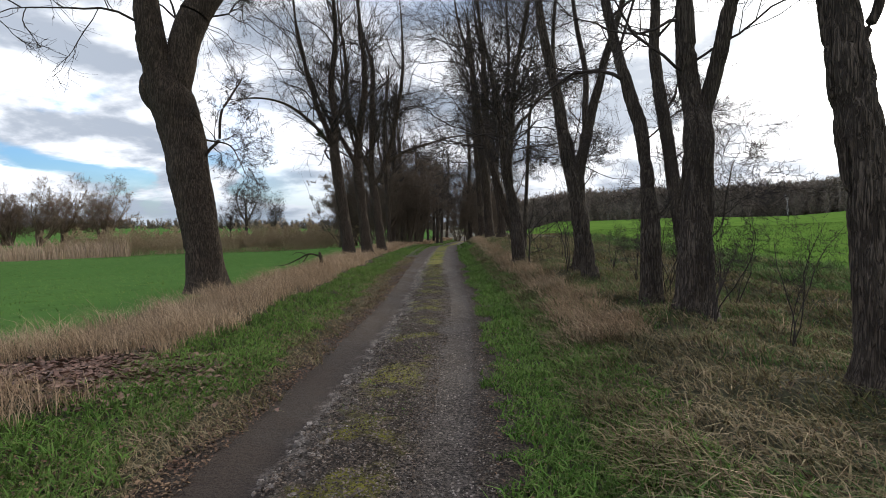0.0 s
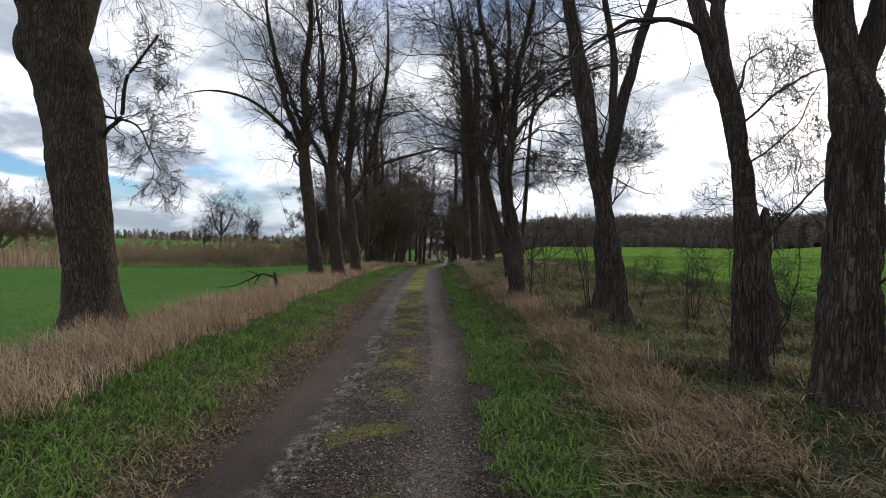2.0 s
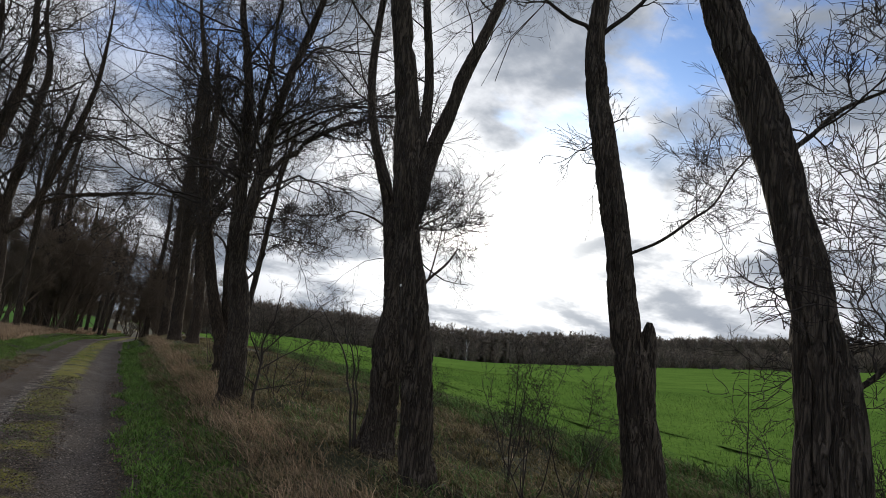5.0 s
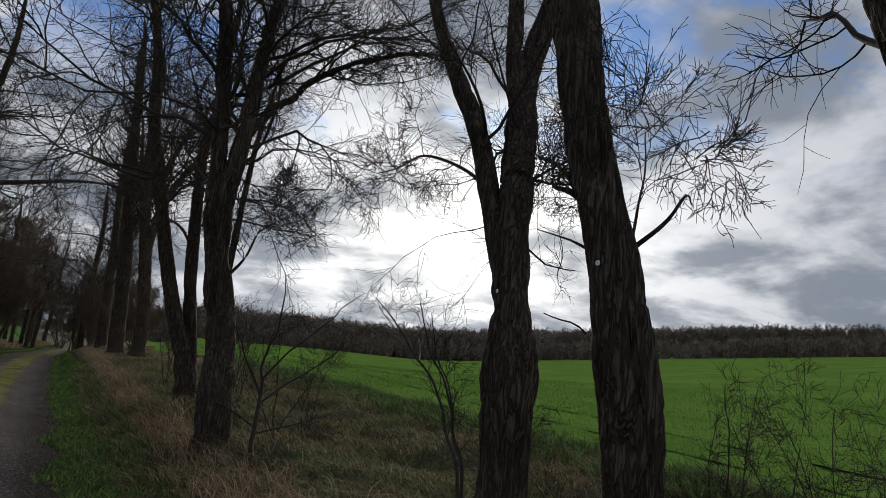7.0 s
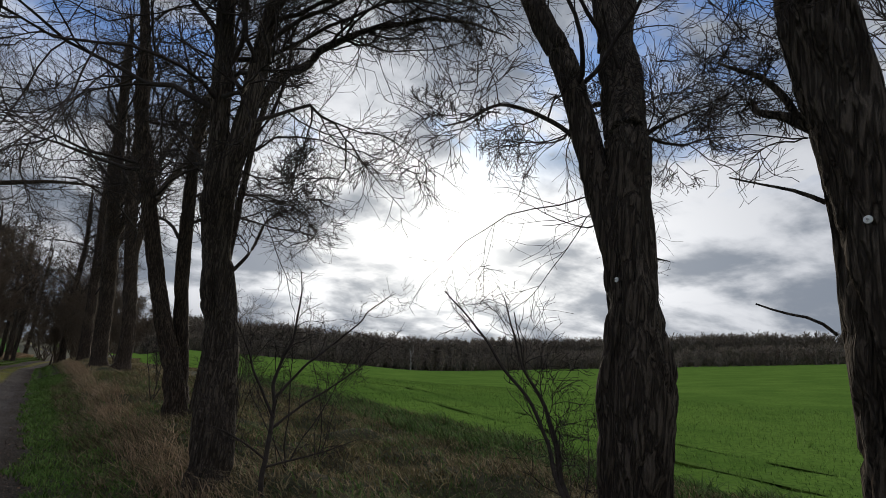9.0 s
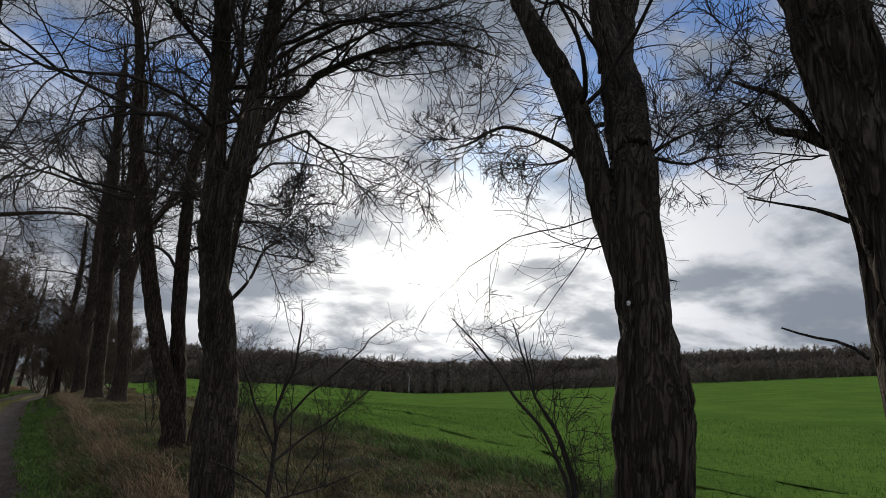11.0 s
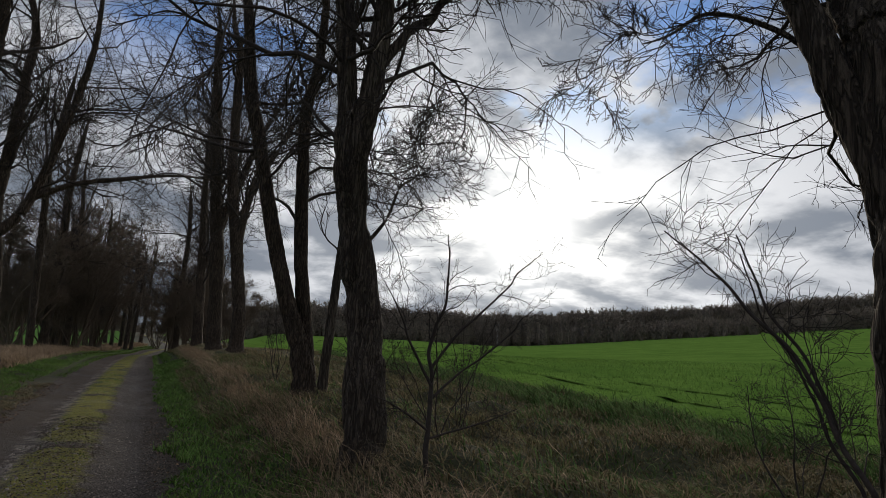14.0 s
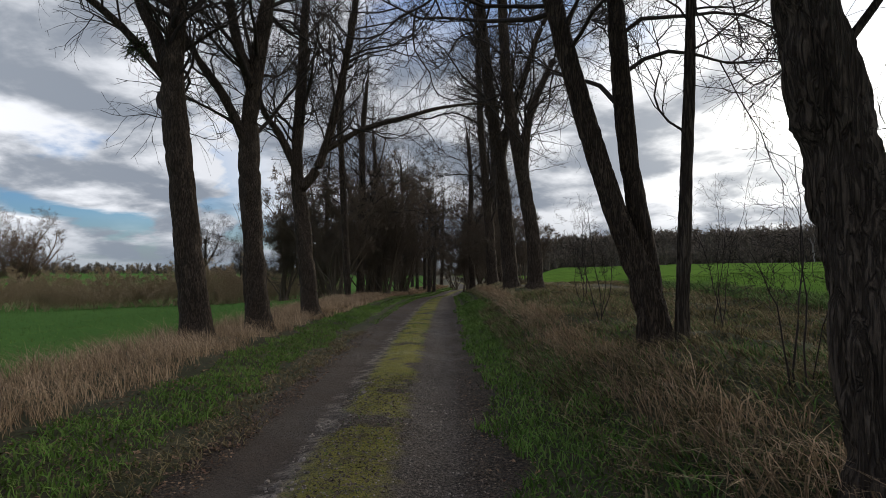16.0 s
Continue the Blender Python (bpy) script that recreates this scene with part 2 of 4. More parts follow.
def quads_mesh(name, verts, quads, mat):
    me = bpy.data.meshes.new(name)
    verts, quads = np.asarray(verts, np.float32).reshape(-1, 3), np.asarray(quads, np.int32).reshape(-1, 4)
    me.vertices.add(len(verts))
    me.vertices.foreach_set("co", verts.ravel())
    me.loops.add(quads.size)
    me.loops.foreach_set("vertex_index", quads.ravel())
    me.polygons.add(len(quads))
    me.polygons.foreach_set("loop_start", np.arange(0, quads.size, 4, dtype=np.int32))
    me.update(calc_edges=True)
    me.materials.append(mat)
    return me


def piece(name, data, parent, label=""):
    """One mesh as a part under its thing."""
    ob = new(name, data)
    ob.parent = parent
    return tagged(ob, label)


def thing(name, x, y, z, label, category, group="", kind=""):
    ob = new(name)
    ob.location = (x, y, z)
    return tagged(ob, label, category, group, kind)


def smooth(a, lo, hi):
    k = np.clip((a - lo) / (hi - lo), 0, 1)
    return k * k * (3 - 2 * k)


def lattice(x, y, period=0, seed=0):
    """Smooth value noise from 0 to 1; period: after how many cells x repeats."""
    xi, yi = np.floor(x).astype(np.int64), np.floor(y).astype(np.int64)
    fx, fy = x - xi, y - yi
    fx, fy = fx * fx * (3 - 2 * fx), fy * fy * (3 - 2 * fy)

    def h(a, b):
        a = a % period if period else a
        k = (a * 374761393 + b * 668265263 + seed * 974634) & 0x7FFFFFFF
        k = ((k ^ (k >> 13)) * 1274126177) & 0x7FFFFFFF
        return ((k ^ (k >> 16)) & 0xFFFF) / 65535.0

    return (h(xi, yi) * (1 - fx) + h(xi + 1, yi) * fx) * (1 - fy) + (h(xi, yi + 1) * (1 - fx) + h(xi + 1, yi + 1) * fx) * fy


def lane_x(y):
    """The middle of the lane."""
    return np.interp(y, (-60, 0, 4, 8, 12, 16, 20, 25, 30, 35, 60, 80, 120, 400), (-3.2, -0.76, -0.6, -0.38, -0.2, -0.14, -0.14, -0.04, 0.06, 0.2, 1.0, 2.6, 9.0, 60.0))


def ground_z(x, y):
    """Height of the ground: the lane, its banks, the low field to the west and the rising one to the east."""
    x, y = np.asarray(x, float), np.asarray(y, float)
    u = x - lane_x(y)
    z = -0.045 * np.exp(-((np.abs(u) - 0.62) / 0.26) ** 2) + 0.02 * np.exp(-(u / 0.3) ** 2)
    bank = 0.10 + 0.02 * np.clip(y, -10, 34)
    z = z + bank * smooth(u, 0.95, 3.1) - 0.10 * np.exp(-((u - 4.9) / 0.7) ** 2)
    z = z + 0.16 * smooth(-u, 1.0, 3.0) - 0.42 * smooth(-u, 4.2, 14.0) - 0.5 * smooth(-u, 12, 40)
    far = np.clip(np.hypot(x, y - 12), 0, 260)
    s = x - 0.55 * (y - 12) - 12
    s = 0.5 * (s + np.sqrt(s * s + 90.0)) - 2.4
    rise = 0.105 * np.clip(s, 0, None) + 0.012 * far
    rise = np.where(rise > 14, 14 + 6 * np.tanh((rise - 14) / 6), rise)
    z = z + smooth(u, 5.5, 16) * rise
    z = z - 0.75 * smooth(y, 38, 78) * (1 - smooth(np.abs(u), 15, 60))
    z = z + smooth(-u, 48, 120) * 0.016 * np.clip(-u - 48, 0, 320)
    soft = smooth(np.abs(u), 1.1, 2.2) * (1 - smooth(np.abs(u), 12, 20))
    z = z + soft * 0.10 * (lattice(x * 1.1, y * 1.1, seed=3) - 0.5) + soft * 0.05 * (lattice(x * 3.7, y * 3.7, seed=4) - 0.5)
    z = z + smooth(u, 2.4, 3.2) * (1 - smooth(u, 6.0, 7.5)) * 0.18 * (lattice(x * 1.6 + 3, y * 1.6, seed=6) - 0.5)
    z = z + (1 - smooth(np.abs(u), 1.0, 1.4)) * 0.022 * (lattice(x * 4.0, y * 2.2, seed=5) - 0.5)
    return z


def spot(x, y):
    return float(ground_z(np.array([x]), np.array([y]))[0])


def strips(paths, radii, sides):
    """Tubes round many paths at once: paths n x k x 3, radii n x k."""
    n, k, _ = paths.shape
    along = np.gradient(paths, axis=1)
    along /= np.linalg.norm(along, axis=2, keepdims=True) + 1e-9
    ref = np.where(np.abs(along[..., 2:3]) > 0.9, np.array([1.0, 0, 0]), np.array([0, 0, 1.0]))
    a = np.cross(along, ref)
    a /= np.linalg.norm(a, axis=2, keepdims=True) + 1e-9
    b = np.cross(along, a)
    ang = np.arange(sides) * 2 * math.pi / sides
    ring = a[:, :, None] * np.cos(ang)[:, None] + b[:, :, None] * np.sin(ang)[:, None]
    v = paths[:, :, None] + ring * radii[:, :, None, None]
    i = np.arange(n * k * sides).reshape(n, k, sides)
    j = np.roll(i, -1, axis=2)
    q = np.stack([i[:, :-1], j[:, :-1], j[:, 1:], i[:, 1:]], axis=-1)
    return v.reshape(-1, 3), q.reshape(-1, 4)


def wander(start, way, length, k, wiggle, lift, gen):
    """Crooked paths of k steps, from many starts at once."""
    n = len(start)
    out = np.empty((n, k + 1, 3))
    out[:, 0] = start
    d = way / (np.linalg.norm(way, axis=1, keepdims=True) + 1e-9)
    for s in range(k):
        d = d + gen.normal(0, wiggle, (n, 3)) + np.array([0, 0, lift])
        d /= np.linalg.norm(d, axis=1, keepdims=True)
        out[:, s + 1] = out[:, s] + d * (length / k)[:, None]
    return out


def sprout(paths, lengths, count, lo, hi, spread, ratio, gen):
    """Starts, directions and lengths of side shoots on many paths."""
    n, k, _ = paths.shape
    which = np.repeat(np.arange(n), count)
    u = gen.uniform(lo, hi, len(which))
    f = u * (k - 1)
    i = np.minimum(f.astype(int), k - 2)
    w = (f - i)[:, None]
    p0, p1 = paths[which, i], paths[which, i + 1]
    d = p1 - p0
    d /= np.linalg.norm(d, axis=1, keepdims=True) + 1e-9
    r = gen.normal(0, 1, (len(which), 3))
    r -= (r * d).sum(1, keepdims=True) * d
    r /= np.linalg.norm(r, axis=1, keepdims=True) + 1e-9
    a = np.radians(gen.uniform(spread[0], spread[1], len(which)))[:, None]
    return p0 * (1 - w) + p1 * w, d * np.cos(a) + r * np.sin(a), lengths[which] * ratio * (1.15 - 0.6 * u) * gen.uniform(0.6, 1.25, len(which)), which


def join(chunks):
    vs, qs, off = [], [], 0
    for v, q in chunks:
        vs.append(v)
        qs.append(q + off)
        off += len(v)
    return np.concatenate(vs), np.concatenate(qs)


def spline(nodes, step):
    """A smooth line through nodes (x, y, z, r), sampled about every step metres."""
    p = np.array(nodes, float)
    d = np.r_[0, np.cumsum(np.linalg.norm(np.diff(p[:, :3], axis=0), axis=1))]
    m = max(int(d[-1] / step), 3)
    t = np.linspace(0, d[-1], m + 1)
    tang = np.gradient(p, d, axis=0)
    i = np.clip(np.searchsorted(d, t, side="right") - 1, 0, len(d) - 2)
    h = (d[i + 1] - d[i])[:, None]
    s = ((t - d[i])[:, None]) / h
    return (2 * s**3 - 3 * s**2 + 1) * p[i] + (s**3 - 2 * s**2 + s) * h * tang[i] + (-2 * s**3 + 3 * s**2) * p[i + 1] + (s**3 - s**2) * h * tang[i + 1]


def barked(line, sides, furrow, seed, flare=0.0, foot=0.0):
    """A stem with furrowed bark round a line of (x, y, z, r)."""
    v, q = strips(line[None, :, :3], line[None, :, 3], sides)
    k = len(line)
    v = v.reshape(k, sides, 3)
    mid = line[:, None, :3]
    d = np.linalg.norm(np.diff(line[:, :3], axis=0), axis=1)
    h = np.r_[0, np.cumsum(d)][:, None] * np.ones((1, sides))
    ang = np.arange(sides)[None, :] / sides * np.ones((k, 1))
    cells = 9
    x = ang * cells + 1.1 * (lattice(ang * 5, h * 2.6, 5, seed) - 0.5)
    net = lattice(x, h * 1.5, cells, seed + 1)
    groove = smooth(np.abs(net - 0.5), 0.0, 0.17) * (0.55 + 0.45 * smooth(np.abs(lattice(x * 2, h * 5.5, cells * 2, seed + 5) - 0.5), 0.0, 0.14))
    fine = lattice(ang * cells * 4, h * 13, cells * 4, seed + 2)
    lump = lattice(ang * 3, h * 1.6, 3, seed + 3) - 0.5
    grow = np.minimum(furrow, 0.25 * line[:, 3:4]) * ((groove - 0.75) * 1.0 + (fine - 0.5) * 0.35) + 0.12 * lump * line[:, 3:4]
    if flare:
        lobes = 0.55 + 0.9 * lattice(ang * 5, h * 0 + 0.5, 5, seed + 4)
        grow = grow + line[:, 3:4] * flare * lobes * np.exp(-np.clip(line[:, 2:3] - foot, 0, None) / 0.16)
    out = v - mid
    size = np.linalg.norm(out, axis=2, keepdims=True) + 1e-9
    v = mid + out * (1 + grow[..., None] / size)
    return v.reshape(-1, 3), q


def crown(lines, gen, low, limbs=9, limb_len=2.6, sub=(7, 6, 5), thin=1.0, droop=0.02, spread=(40, 80), stout=0.034, lift=0.03):
    """Limbs, branches and twigs on stems given as lines of (x, y, z, r): limb paths and the joined twigs."""
    starts, ways, lens, rads = [], [], [], []
    for line in lines:
        z = line[:, 2]
        slim = line[0, 3] < 0.056
        ok = np.where(z > (0.3 if slim else low))[0]
        if slim:
            ok = ok[len(ok) // 5:]
        if len(ok) < 3:
            continue
        share = 12 if slim else max(2, int(limbs * (z[ok[-1]] - z[ok[0]]) / 6.0 + 1))
        for i in gen.choice(ok[:-1], share):
            d = line[min(i + 2, len(line) - 1), :3] - line[i, :3]
            d /= np.linalg.norm(d) + 1e-9
            r = gen.normal(0, 1, 3)
            r -= r @ d * d
            r /= np.linalg.norm(r)
            a = radians(gen.uniform(*spread))
            starts.append(line[i, :3])
            ways.append(d * math.cos(a) + r * math.sin(a))
            lens.append(limb_len * gen.uniform(0.5, 1.2) * (0.36 if slim else 1.0))
            rads.append(min(line[i, 3] * (0.5 if slim else 0.36), stout) * gen.uniform(0.5, 1.0))
    if not starts:
        return [], None
    starts, ways, lens, rads = map(np.array, (starts, ways, lens, rads))
    p1 = wander(starts, ways, lens, 9, 0.24, lift, gen)
    taper = np.linspace(1, 0.25, 10)[None]
    limbs_v = (p1, rads[:, None] * taper)
    chunks = []
    s, d, l, w = sprout(p1, lens, sub[0], 0.2, 1.0, (25, 70), 0.6, gen)
    p2 = wander(s, d, l, 7, 0.2, droop, gen)
    r2 = np.clip(rads[w] * 0.45, 0.0048, 0.013)
    chunks.append(strips(p2, r2[:, None] * np.linspace(1, 0.4, 8)[None] * thin, 4))
    s, d, l, w = sprout(p2, l, sub[1], 0.12, 1.0, (25, 65), 0.62, gen)
    p3 = wander(s, d, l, 4, 0.2, droop, gen)
    r3 = r2[w] * 0.5
    chunks.append(strips(p3, np.clip(r3[:, None] * np.linspace(1, 0.5, 5)[None], 0.0026, 1) * thin, 3))
    if sub[2]:
        s, d, l, w = sprout(p3, l, max(sub[2] - 1, 2), 0.1, 1.0, (25, 60), 0.66, gen)
        p4 = wander(s, d, l, 2, 0.2, droop * 0.5, gen)
        chunks.append(strips(p4, np.clip(r3[w][:, None] * np.array([[0.6, 0.5, 0.35]]), 0.0021, 1) * thin, 3))
    return limbs_v, join(chunks)


def extend(nodes, top, gen):
    """Carry a stem on upwards to its top height, thinning."""
    out = [tuple(n) for n in nodes]
    x, y, z, r = out[-1]
    dx, dy = out[-1][0] - out[-2][0], out[-1][1] - out[-2][1]
    dz = max(out[-1][2] - out[-2][2], 0.2)
    sx, sy = np.clip(dx / dz, -0.5, 0.5), np.clip(dy / dz, -0.5, 0.5)
    r0, z0 = r, z
    while z < top:
        s = 0.9
        sx, sy = sx * 0.8 + gen.normal(0, 0.09), sy * 0.8 + gen.normal(0, 0.09)
        x, y, z = x + sx * s, y + sy * s, z + s
        r = max(r0 * (1 - 0.85 * (z - z0) / max(top - z0, 0.1)), 0.012)
        out.append((x, y, z, r))
    return out


def make_tree(name, x, y, stems, label, top=10.0, low=2.6, skin=BARK, seed=1, furrow=0.045, sides=80, step=0.035, category="tree", group="avenue trees", bare=(), **how):
    """A tree: trunk, further stems, limbs and twigs. stems: lists of (dx, dy, height above the lane, radius)."""
    gen = np.random.default_rng(seed)
    foot = spot(x, y)
    tree = thing(name, x, y, foot, label, category, group)
    lines = []
    for i, nodes in enumerate(stems):
        nodes = [(a, b, c - foot, r) for a, b, c, r in nodes]
        if i == 0:
            a, b, c, r = nodes[0]
            if c > 0.25:
                nodes = [(a * 0.5, b * 0.5, -0.12, r * 1.08)] + nodes
            else:
                nodes[0] = (a, b, -0.12, r)
        tall = nodes[-1][3] > 0.03
        if tall:
            nodes = extend(nodes, top * gen.uniform(0.8, 1.0), gen)
        line = spline(nodes, step if i == 0 else step * 1.3)
        line[:, 3] = np.clip(line[:, 3], 0.0018, 1)
        if i and nodes[0][3] < 0.056:
            k = np.linspace(0, len(line) * step * 4.5, len(line))
            for axis in range(3):
                line[:, axis] += 0.08 * (lattice(k, k * 0 + axis * 7.3, seed=seed + i) - lattice(k[:1], k[:1] * 0 + axis * 7.3, seed=seed + i))
        lines.append(line)
        v, q = barked(line, sides if i == 0 else max(14, sides // 2), furrow if i == 0 else min(furrow * 0.5, nodes[0][3] * 0.3), seed * 10 + i, 0.34 if i == 0 else 0.0, 0.0)
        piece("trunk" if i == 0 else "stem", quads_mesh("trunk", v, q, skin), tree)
    limbs, twigs = crown([line for i, line in enumerate(lines) if i not in bare], gen, low - foot, **how)
    if twigs is not None:
        for p, r in zip(*limbs):
            v, q = strips(p[None], r[None], 7)
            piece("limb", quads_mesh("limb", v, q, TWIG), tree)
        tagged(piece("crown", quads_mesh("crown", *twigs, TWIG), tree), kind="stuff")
    return tree


def make_shrub(name, x, y, height, label, category="shrub", seed=1, stems=5, lean=0.35, mat=SHRUB, sub=(7, 5, 4), thick=0.012, limbs=6, group="", limb_len=0.5, thin=1.0, low=0.25, wide=0.025):
    """A shrub or sapling: several thin stems from one foot, with twigs."""
    gen = np.random.default_rng(seed)
    ob = thing(name, x, y, spot(x, y), label, category, group)
    n = stems
    start = np.c_[gen.normal(0, wide * height, n), gen.normal(0, wide * height, n), np.full(n, -0.05)]
    way = np.c_[gen.normal(0, lean, n), gen.normal(0, lean, n), np.ones(n)]
    p = wander(start, way, height * gen.uniform(0.55, 1.05, n), 10, 0.13, 0.04, gen)
    r = thick * gen.uniform(0.6, 1.1, n)[:, None] * np.linspace(1, 0.3, 11)[None]
    for a, b in zip(p, r):
        v, q = strips(a[None], b[None], 6)
        piece("stem", quads_mesh("stem", v, q, mat), ob)
    lines = [np.c_[a, b] for a, b in zip(p, r)]
    limb, twigs = crown(lines, gen, low * height, limbs=limbs * 6 / max(height, 0.5), limb_len=limb_len * height, sub=sub, thin=thin, spread=(20, 60) if mat is not TWIG else (14, 40))
    if twigs is not None:
        v, q = join([strips(*limb, 4), twigs])
        tagged(piece("crown", quads_mesh("crown", v, q, mat), ob), kind="stuff")
    return ob


def blades(name, xs, ys, height, width, lean, mat, label, category, wind=(-0.5, 0.2), seed=1, lump=0.35):
    """Grass as many bent blades, one object of stuff."""
    gen = np.random.default_rng(seed)
    n = len(xs)
    z = ground_z(xs, ys) - 0.01
    h = height * gen.uniform(0.45, 1.15, n) * (1 - lump + 2 * lump * lattice(xs * 2.3 + seed, ys * 2.3, seed=seed))
    a = gen.uniform(0, 2 * math.pi, n)
    side = np.c_[np.cos(a), np.sin(a), np.zeros(n)] * (width * gen.uniform(0.6, 1.2, n))[:, None]
    bend = np.c_[gen.normal(wind[0], 0.8, n), gen.normal(wind[1], 0.8, n)] * (lean * h)[:, None]
    base = np.c_[xs, ys, z]
    mid = base + np.c_[bend * 0.3, h * 0.6]
    tip = base + np.c_[bend, h * gen.uniform(0.75, 1.0, n)]
    v = np.stack([base - side, base + side, mid + side * 0.75, mid - side * 0.75, tip + side * 0.12, tip - side * 0.12], axis=1)
    i = (np.arange(n) * 6)[:, None]
    q = np.concatenate([i + np.array([[0, 1, 2, 3]]), i + np.array([[3, 2, 4, 5]])])
    return tagged(new(name, quads_mesh(name, v, q, mat)), label, category, "", "stuff")


def scatter(count, y0, y1, u0, u1, seed, clump=0.0, power=1.0, size=1.4):
    """Places along the lane, between the distances u0 and u1 from its middle, denser towards y0 and in clumps."""
    gen = np.random.default_rng(seed)
    y = y0 + (y1 - y0) * gen.uniform(0, 1, count) ** power
    u = gen.uniform(u0, u1, count)
    x = lane_x(y) + u
    if clump:
        keep = lattice(x * size, y * size, seed=seed) > clump * gen.uniform(0.3, 1.3, count)
        x, y = x[keep], y[keep]
    return x, y


# ---- the ground: one sheet, cut into lane, banks and fields along its grid lines ----
def make_ground():
    near = np.r_[np.arange(-7.0, -1.2, 0.14), np.arange(-1.2, 1.21, 0.06), np.arange(1.34, 8.0, 0.14)]
    east = 8.0 + np.cumsum(0.2 * 1.115 ** np.arange(60))
    west = -7.0 - np.cumsum(0.2 * 1.115 ** np.arange(60))
    u = np.r_[west[::-1], near, east]
    y = np.r_[(-3.0 - np.cumsum(0.25 * 1.16 ** np.arange(42)))[::-1], np.arange(-3.0, 30.0, 0.12), 30.0 + np.cumsum(0.15 * 1.06 ** np.arange(100))]
    uu, yy = np.meshgrid(u, y)
    fade = 1 - smooth(np.abs(uu), 40, 400)
    xx = uu + lane_x(np.clip(yy, -60, 100)) * fade
    z = ground_z(xx, yy)
    verts = np.stack([xx, yy, z], axis=-1).reshape(-1, 3)
    idx = np.arange(verts.shape[0]).reshape(xx.shape)
    quads = np.stack([idx[:-1, :-1], idx[:-1, 1:], idx[1:, 1:], idx[1:, :-1]], axis=-1)
    mid = 0.5 * (u[:-1] + u[1:])
    zones = (("field_west", MEADOW, -1e9, -4.3, "green sown field dipping away beside the avenue"),
             ("bank_west", SOIL, -4.3, -1.2, "grassy bank west of the lane"),
             ("road", ROAD, -1.2, 1.2, "brown dirt lane with two worn wheel tracks"),
             ("bank_east", SOIL, 1.2, 8.2, "rough grassy bank under the eastern trees"),
             ("field_east", FIELD, 8.2, 1e9, "bright green winter wheat field rising to a crest"))
    for name, mat, lo, hi, label in zones:
        cols = np.where((mid > lo) & (mid <= hi))[0]
        q = quads[:, cols].reshape(-1, 4)
        used, back = np.unique(q, return_inverse=True)
        me = quads_mesh(name, verts[used], back.reshape(-1, 4), mat)
        if name == "road":
            att = me.attributes.new("across", "FLOAT", "POINT")
            att.data.foreach_set("value", uu.reshape(-1)[used].astype(np.float32))
        tagged(new(name, me), label, "road" if name == "road" else ("field" if "field" in name else "ground"), "", "structure")


make_ground()


# ---- trees of the avenue ----
GREY = "tall bare tree, furrowed grey-brown bark"
make_tree("tree", -4.75, 13.00, (
    [(0.07, -0.13, 0.30, 0.400), (-0.10, 0.00, 1.20, 0.370), (-0.27, 0.12, 2.10, 0.385), (-0.45, 0.24, 2.90, 0.425), (-0.62, 0.34, 3.60, 0.440), (-0.80, 0.32, 4.20, 0.450), (-1.02, 0.22, 4.80, 0.310), (-1.10, 0.18, 5.40, 0.290), (-1.18, 0.17, 6.20, 0.240)],
    [(-0.72, 0.32, 4.20, 0.300), (-0.58, 0.38, 4.90, 0.300), (-0.48, 0.47, 5.50, 0.310), (-0.32, 0.58, 6.00, 0.330), (0.08, 0.75, 6.60, 0.240)],
    [(-0.87, 0.35, 4.00, 0.240), (-1.17, 0.30, 4.25, 0.220), (-1.24, 0.27, 4.45, 0.160), (-1.22, 0.27, 4.70, 0.080), (-1.20, 0.27, 4.80, 0.030)],
    [(-0.12, 0.20, 2.90, 0.034), (0.18, 0.20, 3.30, 0.030), (0.33, 0.20, 4.00, 0.024), (0.68, 0.30, 4.60, 0.015)],
    [(-0.02, 0.20, 3.30, 0.020), (0.38, 0.20, 3.20, 0.016), (0.63, 0.20, 2.80, 0.012), (0.80, 0.30, 2.55, 0.008)],
), "massive dark bare tree with a burled, forking trunk", top=12.5, low=4.9, skin=BARK_DARK, bare=(2,), seed=11, furrow=0.03, sides=96, limbs=15, limb_len=2.4, droop=-0.015, spread=(30, 75))
make_tree("tree", 3.27, 4.82, (
    [(0.02, -0.03, 0.40, 0.185), (0.01, -0.01, 0.90, 0.160), (0.00, 0.02, 1.40, 0.153), (-0.04, 0.05, 1.90, 0.155), (-0.09, 0.10, 2.40, 0.162), (-0.14, 0.16, 2.90, 0.147), (-0.20, 0.21, 3.40, 0.130)],
    [(-0.08, 0.11, 2.82, 0.043), (0.00, 0.07, 3.07, 0.036), (0.06, 0.04, 3.35, 0.032)],
), GREY + ", leaning a little", top=9.0, low=3.2, seed=12, limbs=9, sub=(7, 6, 4), thin=0.75, limb_len=2.6)
